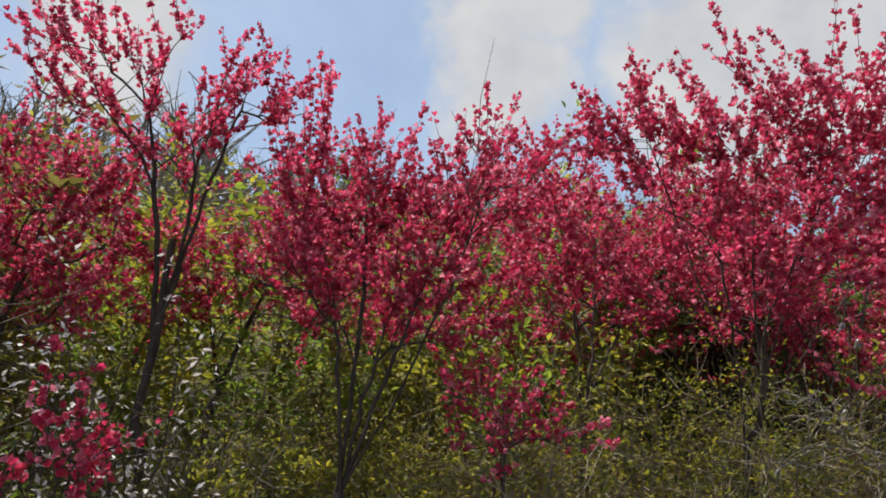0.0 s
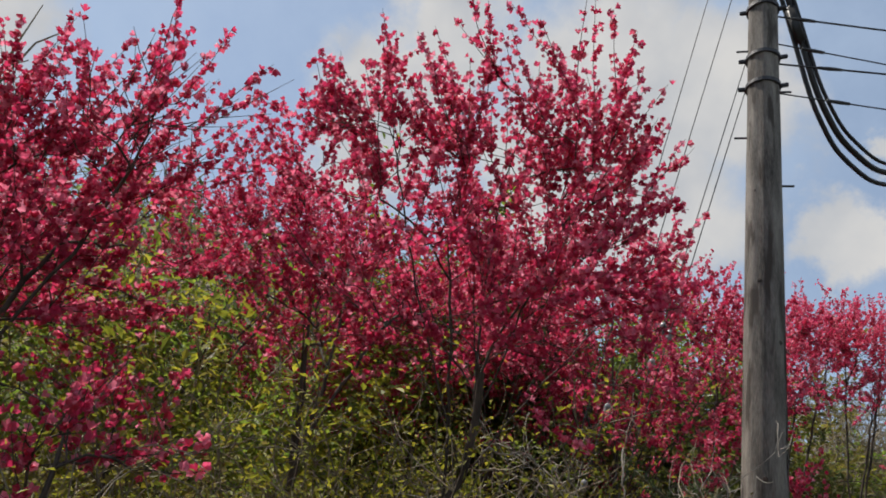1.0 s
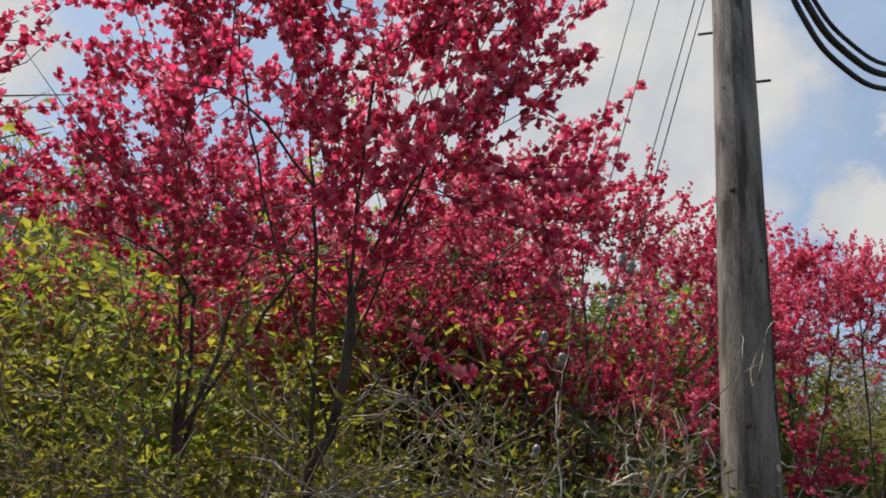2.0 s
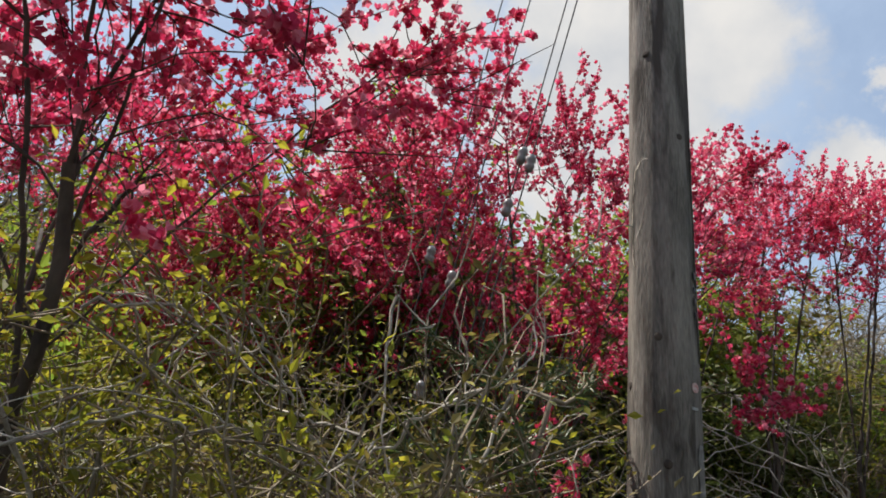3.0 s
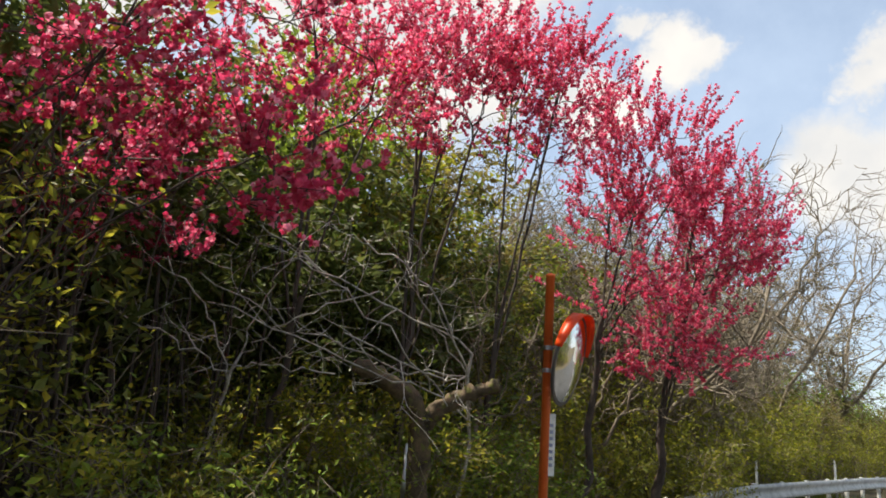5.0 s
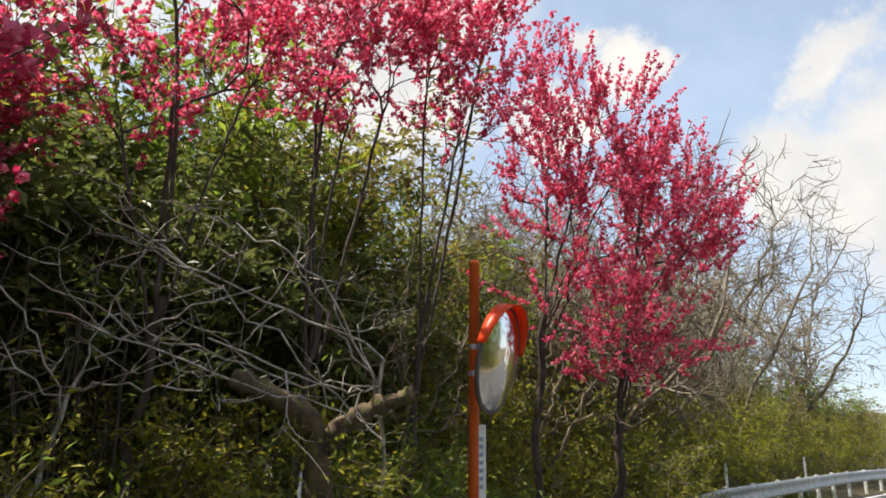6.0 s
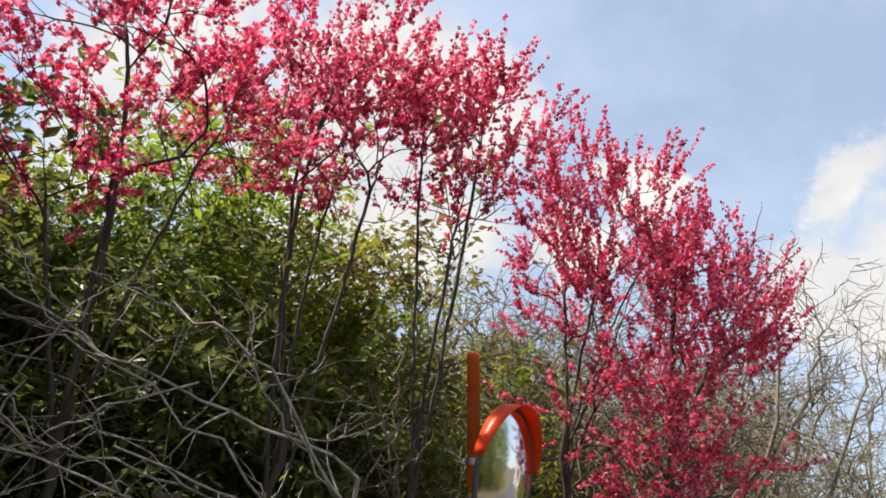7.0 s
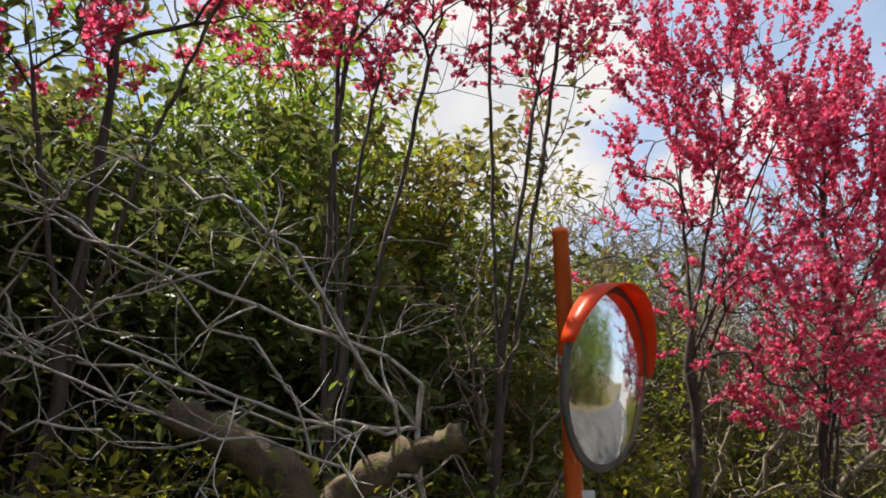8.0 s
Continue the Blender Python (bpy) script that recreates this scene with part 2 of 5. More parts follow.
def tubes(lines, sides=5):
    """Round tubes along polylines: rows of (points, radii). Gives vertices and quads."""
    vs, fs, start = [], [], 0
    angle = np.arange(sides) * 2 * np.pi / sides
    ring = np.stack([np.cos(angle), np.sin(angle)], 1)
    nxt = (np.arange(sides) + 1) % sides
    for pts, radii in lines:
        pts = np.asarray(pts, float)
        k = len(pts)
        tan = np.gradient(pts, axis=0)
        tan /= np.linalg.norm(tan, axis=1, keepdims=True) + 1e-9
        ref = np.array([0.31, 0.87, 0.38]) if abs(tan[0, 2]) > 0.6 else np.array([0.1, 0.2, 0.97])
        side = np.cross(tan, ref)
        side /= np.linalg.norm(side, axis=1, keepdims=True) + 1e-9
        up = np.cross(side, tan)
        r = np.asarray(radii, float)[:, None, None]
        vs.append((pts[:, None] + r * (ring[None, :, :1] * side[:, None] + ring[None, :, 1:] * up[:, None])).reshape(-1, 3))
        i = np.arange(k - 1)[:, None] * sides
        j = np.arange(sides)[None]
        fs.append((np.stack([i + j, i + nxt[None], i + sides + nxt[None], i + sides + j], -1) + start).reshape(-1, 4))
        start += k * sides
    return np.concatenate(vs), np.concatenate(fs)


def unit(v):
    v = np.asarray(v, float)
    return v / (np.linalg.norm(v, axis=-1, keepdims=True) + 1e-9)


def scatter(verts, faces, places, normals, sizes, rng, along=None):
    """Copies of one small shape joined into arrays: its z goes along the normal, its x along the given way or at random."""
    n = len(places)
    z = unit(normals)
    x = rng.normal(size=(n, 3)) if along is None else np.asarray(along, float)
    x = unit(x - (x * z).sum(1, keepdims=True) * z)
    y = np.cross(z, x)
    v = np.asarray(verts, float)
    out = places[:, None] + sizes[:, None, None] * (v[None, :, :1] * x[:, None] + v[None, :, 1:2] * y[:, None] + v[None, :, 2:] * z[:, None])
    f = np.asarray(faces, np.int64)[None] + (np.arange(n) * len(v))[:, None, None]
    return out.reshape(-1, 3), f.reshape(-1, f.shape[-1])


def blossom_shape(count=5, cup=0.8):
    v, f = [(0, 0, -0.15)], []
    for i in range(count):
        a = 2 * math.pi * i / count
        for da, r, h in ((-0.60, 0.40, cup * 0.40), (0.0, 0.50, cup * 0.62), (0.60, 0.40, cup * 0.40)):
            v.append((r * math.cos(a + da), r * math.sin(a + da), h + 0.05 * (i % 2)))
        f.append((0, 3 * i + 1, 3 * i + 2, 3 * i + 3))
    return v, f


FLOWER = blossom_shape()
LEAF = ([(0, 0, 0), (0.45, 0.22, 0.07), (1, 0, -0.05), (0.45, -0.22, 0.07)], [(0, 1, 2, 3)])
BLADE = ([(0, -0.012, 0), (0, 0.012, 0), (0.6, 0.008, 0.02), (1.0, 0.0, -0.12), (0.6, -0.008, 0.02)], [(0, 1, 2, 3, 4)])


def curve_to(rng, a, b, bow=0.12, n=9, rise=0.0):
    """A bent way from a to b."""
    a, b = np.asarray(a, float), np.asarray(b, float)
    s = np.linspace(0, 1, n)[:, None]
    length = np.linalg.norm(b - a)
    mid = rng.normal(size=3) * bow * length + np.array([0, 0, rise * length])
    p = a + (b - a) * s + mid * (4 * s * (1 - s))
    p[1:-1] += rng.normal(size=(n - 2, 3)) * 0.012 * length
    return p


def taper(a, b, n, power=0.8):
    return b + (a - b) * (1 - np.linspace(0, 1, n)) ** power


# ---- the lie of the land ----
EDGE = np.array([(-40.0, -59.0), (-13.0, -19.6), (-3.2, -5.35), (1.38, 0.41), (2.25, 1.75), (3.80, 4.05), (6.3, 6.55), (11.8, 10.75), (21.8, 16.4), (45, 27), (90, 44)])


def smooth_line(points, step=0.5):
    out = []
    for i in range(len(points) - 1):
        k = max(2, int(np.linalg.norm(points[i + 1] - points[i]) / step))
        out.append(points[i] + (points[i + 1] - points[i]) * np.linspace(0, 1, k, endpoint=False)[:, None])
    p = np.concatenate(out + [points[-1:]])
    for _ in range(6):
        p[1:-1] = (p[:-2] + 2 * p[1:-1] + p[2:]) / 4
    return p


EDGE_LINE = smooth_line(EDGE)
EDGE_WAY = unit(np.gradient(EDGE_LINE, axis=0))
EDGE_LEFT = np.stack([-EDGE_WAY[:, 1], EDGE_WAY[:, 0]], 1)


def off_road(x, y):
    """Metres to the left of the road's left edge (negative: on the road or beyond it)."""
    p = np.stack([np.ravel(x), np.ravel(y)], 1)
    out = np.empty(len(p))
    for i in range(0, len(p), 4000):
        d = p[i:i + 4000, None] - EDGE_LINE[None]
        k = (d ** 2).sum(-1).argmin(1)
        rows = np.arange(len(k))
        out[i:i + 4000] = np.sign((d[rows, k] * EDGE_LEFT[k]).sum(-1)) * np.sqrt((d[rows, k] ** 2).sum(-1))
    return out.reshape(np.shape(x))


def land(x, y):
    """Height of the ground: a verge, an orchard bank, then a wooded hill."""
    x, y = np.asarray(x, float), np.asarray(y, float)
    d = off_road(x, y)
    z = np.where(d < 0, -0.06, -0.06 + 0.10 * np.clip(d, 0, 7))
    side = np.clip((34 - x) / 30, 0.28, 1.0) * (1 - 0.30 * np.clip((-x - 8) / 22, 0, 1))
    z = z + np.clip(d - 7.5, 0, 50) * 0.54 * side
    z = z + np.where(d > 0.4, 0.06 * np.sin(x * 2.1 + y * 0.7) * np.cos(y * 1.7 - x * 0.6), 0)
    z = z + np.where(d > 14, 1.6 * np.sin(x * 0.11) * np.cos(y * 0.09 + 0.5), 0)
    return z


def level(x, y):
    return float(land(np.array([x]), np.array([y]))[0])


def build_ground():
    g = np.concatenate([-np.geomspace(700, 24, 16), np.arange(-20, 30.01, 0.8), np.geomspace(34, 700, 18)])
    xs, ys = np.meshgrid(g, g, indexing="ij")
    zs = land(xs, ys)
    k = len(g)
    i, j = np.meshgrid(np.arange(k - 1), np.arange(k - 1), indexing="ij")
    a = (i * k + j).ravel()
    me = mesh_of("ground", np.stack([xs, ys, zs], -1).reshape(-1, 3), np.stack([a, a + k, a + k + 1, a + 1], 1), SOIL, True)
    tagged(new("ground", me), "brown soil and litter bank rising to a hill", "ground", kind="structure")


def build_road():
    across = np.array([0.0, -0.15, -3.0, -6.0, -6.15])
    rise = np.array([-0.10, 0.0, 0.04, 0.0, -0.10])
    p = EDGE_LINE[:, None] + EDGE_LEFT[:, None] * across[None, :, None]
    v = np.concatenate([p, np.broadcast_to(rise[None, :, None], p.shape[:2] + (1,))], -1).reshape(-1, 3)
    k, w = len(EDGE_LINE), len(across)
    i, j = np.meshgrid(np.arange(k - 1), np.arange(w - 1), indexing="ij")
    a = (i * w + j).ravel()
    road = tagged(new("road", mesh_of("road", v, np.stack([a, a + w, a + w + 1, a + 1], 1), ASPHALT, True)), "worn grey asphalt country road bending right", "road", kind="structure")
    p = EDGE_LINE[:, None] + EDGE_LEFT[:, None] * np.array([-0.30, -0.45])[None, :, None]
    v = np.concatenate([p, np.full(p.shape[:2] + (1,), 0.0085)], -1).reshape(-1, 3)
    a = np.arange(k - 1) * 2
    line = tagged(new("edge_line", mesh_of("edge_line", v, np.stack([a, a + 2, a + 3, a + 1], 1), PAINT_WHITE)), "", "", kind="structure")
    line["label"], line["category"] = "worn white edge line along the road", "road marking"
    return road


build_ground()
build_road()


# ---- flowering trees ----
def grow(rng, trunk, lobes, density):
    """A leader from the trunk into each lobe of the crown, then branches off it.
    Gives the joints, their parents, the lobe of each, and the tips."""
    joints = [tuple(p) for p in trunk]
    parent = [max(i - 1, 0) for i in range(len(trunk))]
    owner = [-1] * len(trunk)
    tips = []

    def lead(start, way, goal, k, pull, jitter):
        a, p = np.asarray(joints[start]), np.asarray(goal)
        long = np.linalg.norm(p - a)
        steps = max(2, int(long / 0.13) + 1)
        bend = rng.normal(size=3) * jitter * long + way * pull * long
        before = start
        for s in np.linspace(0, 1, steps + 1)[1:]:
            joints.append(tuple(a + (p - a) * s + bend * 4 * s * (1 - s) + rng.normal(size=3) * 0.006))
            parent.append(before)
            owner.append(k)
            before = len(joints) - 1
        tips.append(before)

    for k, lobe in enumerate(lobes):
        x, y, z, wide, high = lobe[:5]
        mine = len(joints)
        start = len(trunk) - 1 - int(rng.integers(0, 4))
        upright = np.array([0, 0, 1.0])
        lead(start, upright, (x, y, z + 0.5 * high), k, 0.08 if z > trunk[-1][2] + 0.5 else 0.16, 0.03)
        count = int(density * 118 * (wide * wide * high) ** 0.62) + 4
        q = unit(rng.normal(size=(count, 3))) * rng.random((count, 1)) ** 0.42
        q = q * [wide, wide, high] + [x, y, z]
        for p in q[np.argsort(np.linalg.norm(q - trunk[-1], axis=1))]:
            at = np.asarray(joints[mine:])
            ahead = unit(at - np.asarray([joints[i] for i in parent[mine:]]))
            gap = p - at
            far = np.linalg.norm(gap, axis=1)
            cost = far * (1.9 - (gap * ahead).sum(1) / (far + 1e-6))
            near = int(cost.argmin())
            lead(mine + near, ahead[near], p, k, 0.10, 0.04)
    return np.asarray(joints), np.asarray(parent), np.asarray(owner), tips


def flowering_tree(seed, base, fork, lobes, label, trunk_radius=0.05, density=1.0, spacing=0.0155, size=0.039, petal=None, shoot=0.34):
    """A trunk, a limb for each lobe of the crown, and straight rising shoots set with blossoms.
    A lobe is its middle, half width, half height and, where it is sparse, its share of bloom."""
    rng = np.random.default_rng(seed)
    x, y = base
    z = level(x, y) - 0.06
    tree = thing("flowering_tree", (x, y, z), label, "tree", "blossoming orchard trees")
    origin = np.array([x, y, z])
    way = curve_to(rng, (x, y, z), fork, 0.04, 12)
    joints, parent, owner, tips = grow(rng, way, lobes, density)
    flow = np.full(len(joints), 0.02)
    flow[tips] = 1.0
    for i in range(len(joints) - 1, 0, -1):
        flow[parent[i]] += flow[i]
    thick = np.maximum(0.0024, trunk_radius * 0.62 * (flow / flow[0]) ** 0.52)
    r = taper(trunk_radius * 0.85, trunk_radius * 0.55, 12) * (1 + 0.08 * rng.normal(size=12))
    r[0] *= 1.5
    v, f = tubes([(way - origin, r)], 9)
    attach("trunk", mesh_of("trunk", v, f, BARK, True), tree, "dark rough trunk")
    heart = np.mean([lobe[:3] for lobe in lobes], axis=0)
    for k, lobe in enumerate(lobes):
        bloom = lobe[5] if len(lobe) > 5 else 1.0
        mine = np.nonzero(owner == k)[0]
        own_tips = [i for i in tips if owner[i] == k]
        lines, thin, spots = [], [], []
        first = np.ones(len(joints), bool)
        for i in mine:
            # one tube for each run of joints: it starts at the joint that it leaves
            if first[i] and (parent[i] != i - 1 or i == mine[0] or owner[i - 1] != k):
                run = [parent[i], i]
                while run[-1] + 1 < len(joints) and parent[run[-1] + 1] == run[-1] and owner[run[-1] + 1] == k:
                    run.append(run[-1] + 1)
                    first[run[-1]] = False
                w = thick[run].copy()
                w[0] = w[1]
                lines.append((joints[run] - origin, w))
        for i in mine:
            if flow[i] > 5:
                continue
            along = unit(joints[i] - joints[parent[i]])
            out = unit(joints[i] - heart)
            for _ in range(2 + int(rng.random() < 0.5) if i in own_tips else int(rng.random() < 0.42)):
                w = unit(along * 0.55 + out * 0.35 + rng.normal(size=3) * 0.36 + np.array([0, 0, 0.62]))
                run = shoot * (0.45 + 1.1 * rng.random() ** 1.6) * (1.45 if rng.random() < 0.06 else 1.0)
                a = joints[i] - origin
                twig = np.array([a, a + w * run * 0.5 + rng.normal(size=3) * 0.012, a + w * run + np.array([0, 0, 0.03])])
                thin.append((twig, taper(0.0032, 0.0012, 3)))
                if rng.random() > bloom:
                    continue
                n = int(run / spacing)
                s = rng.random(n)[:, None] ** 0.9 * 2
                at = np.where(s < 1, twig[0] + (twig[1] - twig[0]) * s, twig[1] + (twig[2] - twig[1]) * (s - 1))
                spots.append(at + rng.normal(size=(n, 3)) * 0.012)
        v1, f1 = tubes(lines, 5)
        v2, f2 = tubes(thin, 3)
        limb = attach("limb", mesh_of("limb", np.concatenate([v1, v2]), np.concatenate([f1, f2 + len(v1)]), BARK, True), tree)
        if spots:
            spots = np.concatenate(spots)
            n = len(spots)
            normal = rng.normal(size=(n, 3)) + np.array([0, 0, 0.25])
            v, f = scatter(*FLOWER, spots, normal, size * (0.62 + 0.55 * rng.random(n)), rng)
            attach("blossom_spray", mesh_of("blossom_spray", v, f, petal or BLOSSOM), limb, "crimson pink double blossoms")["kind"] = "stuff"
    return tree


flowering_tree(40, (-6.9, -2.0), (-6.75, -2.15, 2.0), [(-6.58, -2.19, 2.95, 0.7, 0.45), (-6.6, -2.2, 2.45, 0.8, 0.42)],
               "young crimson blossom tree with slender dark trunk", 0.045)
flowering_tree(41, (-5.45, -1.9), (-5.5, -2.2, 2.75), [(-5.79, -2.57, 3.62, 0.66, 0.42), (-5.24, -2.09, 3.75, 0.36, 0.32), (-5.49, -2.28, 3.30, 0.42, 0.3, 0.6)],
               "tall airy crimson blossom tree with open upright shoots", 0.042, 0.5, shoot=0.36)
flowering_tree(42, (-4.3, -2.0), (-4.2, -2.0, 1.35), [(-4.4, -1.88, 3.15, 0.64, 0.38), (-4.58, -1.97, 2.66, 0.45, 0.36), (-3.84, -1.66, 2.85, 0.58, 0.4), (-4.1, -1.75, 2.4, 0.71, 0.25, 0.7), (-3.5, -2.15, 3.1, 0.3, 0.26, 0.55)],
               "many-stemmed crimson blossom tree forking near the ground", 0.045, 1.15)
flowering_tree(51, (-5.9, -0.9), (-5.8, -0.95, 1.9), [(-6.05, -1.15, 2.75, 0.65, 0.5), (-5.3, -0.9, 2.9, 0.65, 0.5)],
               "crimson blossom tree behind a tall airy one", 0.045, 0.9)
BROAD = flowering_tree(43, (-2.1, -0.6), (-1.9, -1.15, 2.5), [(-2.62, -1.48, 3.68, 0.32, 0.36), (-1.86, -1.55, 3.68, 0.58, 0.36), (-1.45, -1.5, 3.45, 0.40, 0.32), (-2.31, -1.35, 3.37, 0.72, 0.42), (-1.55, -1.3, 3.1, 0.65, 0.41), (-2.0, -1.2, 2.7, 0.95, 0.33, 0.8), (-0.97, -0.7, 3.2, 0.2, 0.24, 0.9)],
                       "broad crimson blossom tree with leaning dark trunk", 0.032, 0.78)
DEEPER = flowering_tree(44, (-3.2, 0.4), (-3.1, 0.1, 2.2), [(-3.41, -0.5, 3.7, 0.55, 0.47), (-3.19, -0.5, 3.0, 0.6, 0.45, 0.8), (-3.1, 0.6, 3.7, 0.8, 0.7), (-2.3, 0.4, 3.6, 0.6, 0.6)],
                        "crimson blossom tree deeper in the orchard", 0.045, 0.55)
WIDE = flowering_tree(45, (-0.2, 2.5), (-0.4, 2.2, 2.3), [(-1.7, 1.8, 4.3, 0.8, 0.65), (-0.69, 1.9, 4.6, 0.7, 0.6), (-0.1, 1.9, 4.1, 0.55, 0.5), (-1.2, 1.8, 3.5, 0.8, 0.5, 0.8), (0.55, 1.45, 3.85, 0.4, 0.2), (0.95, 1.35, 3.98, 0.14, 0.06), (0.55, 1.5, 3.35, 0.45, 0.32, 0.6), (0.83, 1.33, 2.45, 0.20, 0.14), (-0.2, 1.5, 3.0, 0.6, 0.4, 0.8), (0.3, 2.5, 2.6, 0.5, 0.35, 0.4)],
                      "wide crimson blossom tree with low hanging sprays", 0.045, 0.72)
flowering_tree(46, (1.2, 4.6), (1.3, 4.3, 2.5), [(1.2, 4.1, 4.42, 1.15, 0.42), (0.84, 4.04, 3.75, 0.8, 0.36, 0.55), (1.8, 4.15, 4.1, 0.55, 0.4, 0.7), (1.0, 4.0, 4.95, 1.1, 0.32)],
               "old crimson blossom tree with a dark forked trunk", 0.046, 0.62, petal=PINK_BLOSSOM)
flowering_tree(47, (2.5, 5.3), (2.45, 5.15, 2.7), [(2.34, 4.9, 4.95, 0.67, 0.5), (3.01, 4.7, 4.9, 0.6, 0.55), (2.58, 4.8, 5.35, 0.95, 0.4), (2.6, 4.9, 4.3, 0.6, 0.3, 0.4)],
               "crimson blossom tree with one long slanting limb", 0.052, 0.75, petal=PINK_BLOSSOM)
flowering_tree(48, (3.35, 5.3), (3.45, 5.25, 2.9), [(3.86, 4.9, 5.3, 0.62, 0.55), (3.71, 5.0, 4.55, 0.6, 0.4, 0.7), (3.3, 4.9, 5.2, 0.45, 0.45)],
               "slender crimson blossom tree behind the mirror post", 0.042, 0.75, petal=PINK_BLOSSOM)
flowering_tree(49, (4.8, 6.0), (4.9, 5.75, 2.9), [(4.95, 5.5, 5.35, 0.5, 0.5), (5.45, 5.3, 4.85, 0.72, 0.58), (4.9, 5.7, 4.3, 0.6, 0.7), (5.5, 5.3, 4.0, 0.75, 0.6), (5.3, 5.4, 3.0, 0.75, 0.5, 0.7), (5.3, 5.4, 2.45, 0.6, 0.3, 0.45), (5.95, 5.4, 4.6, 0.4, 0.5)],
               "bright crimson blossom tree with upright stem", 0.055, 0.8, petal=PINK_BLOSSOM)
flowering_tree(50, (6.35, 7.0), (6.35, 6.65, 1.95), [(6.4, 5.8, 4.65, 0.7, 0.6), (6.6, 5.7, 4.0, 0.75, 0.62), (6.3, 5.95, 3.1, 0.85, 0.62, 0.7), (7.0, 5.8, 4.1, 0.45, 0.5), (6.3, 6.0, 2.6, 0.75, 0.32, 0.4)],
               "low-forked crimson blossom tree beyond the guard rail", 0.08, 0.8, petal=PINK_BLOSSOM)


def saplings():
    """Low suckers in bloom among the shrubs."""
    rng = np.random.default_rng(19)
    for k, (x, y, z) in enumerate(((-0.47, 0.34, 1.72), (-4.71, -3.42, 1.40), (-3.28, -2.24, 1.75), (-3.50, -1.55, 1.85))):
        bx, by = x + 0.15 * rng.normal(), y + 0.15 + 0.1 * rng.normal()
        flowering_tree(90 + k, (bx, by), (bx * 0.5 + x * 0.5, by * 0.5 + y * 0.5, z - 0.45), [(x, y, z, 0.34, 0.24)], "low crimson blossom sapling among the verge shrubs", 0.018, 0.75, 0.022, shoot=0.2)


saplings()


def back_rows():
    """More of the same trees, deeper in the orchard."""
    rng = np.random.default_rng(17)
    for k, (x, y, scale) in enumerate(((-8.2, -0.6, 0.75), (-6.4, 0.5, 0.85), (-5.1, 2.1, 1.02), (-4.0, 2.3, 1.0), (-1.9, 2.9, 1.0), (-2.9, 3.1, 0.95), (-0.8, 3.7, 0.95))):
        ob = (BROAD, DEEPER, WIDE)[k % 3]
        copy = copy_thing(ob, pose(x, y, level(x, y) - 0.06, 0, 0, 360 * rng.random()))
        copy.scale = (scale, scale, scale)
        copy["label"] = "crimson blossom tree deeper in the orchard"


back_rows()


def box(bm, size, m):
    bmesh.ops.create_cube(bm, size=1.0, matrix=m @ Matrix.Diagonal((*size, 1)))


def rounded_box(size, m, bevel=0.006):
    bm = bmesh.new()
    box(bm, size, m)
    bmesh.ops.bevel(bm, geom=bm.edges[:], offset=bevel, segments=2, affect="EDGES")
    return bm


def lathe(profile, sides=32, m=Matrix()):
    """A turned body round z from rows of (radius, height)."""
    bm = bmesh.new()
    rings = [[bm.verts.new(m @ Vector((r * math.cos(2 * math.pi * i / sides), r * math.sin(2 * math.pi * i / sides), z))) for i in range(sides)] for r, z in profile]
    for a, b in zip(rings, rings[1:]):
        for i in range(sides):
            j = (i + 1) % sides
            bm.faces.new((a[i], a[j], b[j], b[i]))
    if profile[0][0] > 1e-4:
        bm.faces.new(rings[0][::-1])
    if profile[-1][0] > 1e-4:
        bm.faces.new(rings[-1])
    bmesh.ops.remove_doubles(bm, verts=bm.verts[:], dist=1e-5)
    bmesh.ops.recalc_face_normals(bm, faces=bm.faces[:])
    return bm


def strand(name, points, radius, material, parent, label="", sides=8):
    p = np.asarray(points, float)
    t = np.linspace(0, 1, len(p))
    k = 12 * (len(p) - 1)
    fine = np.stack([np.interp(np.linspace(0, 1, k), t, p[:, c]) for c in range(3)], 1)
    for _ in range(14):
        fine[1:-1] = (fine[:-2] + 2 * fine[1:-1] + fine[2:]) / 4
    v, f = tubes([(fine, np.full(k, radius))], sides)
    return attach(name, mesh_of(name, v, f, material, True), parent, label)


# ---- the wooden pole, its wires and stays ----
LEAN = np.array([0.019, -0.009])


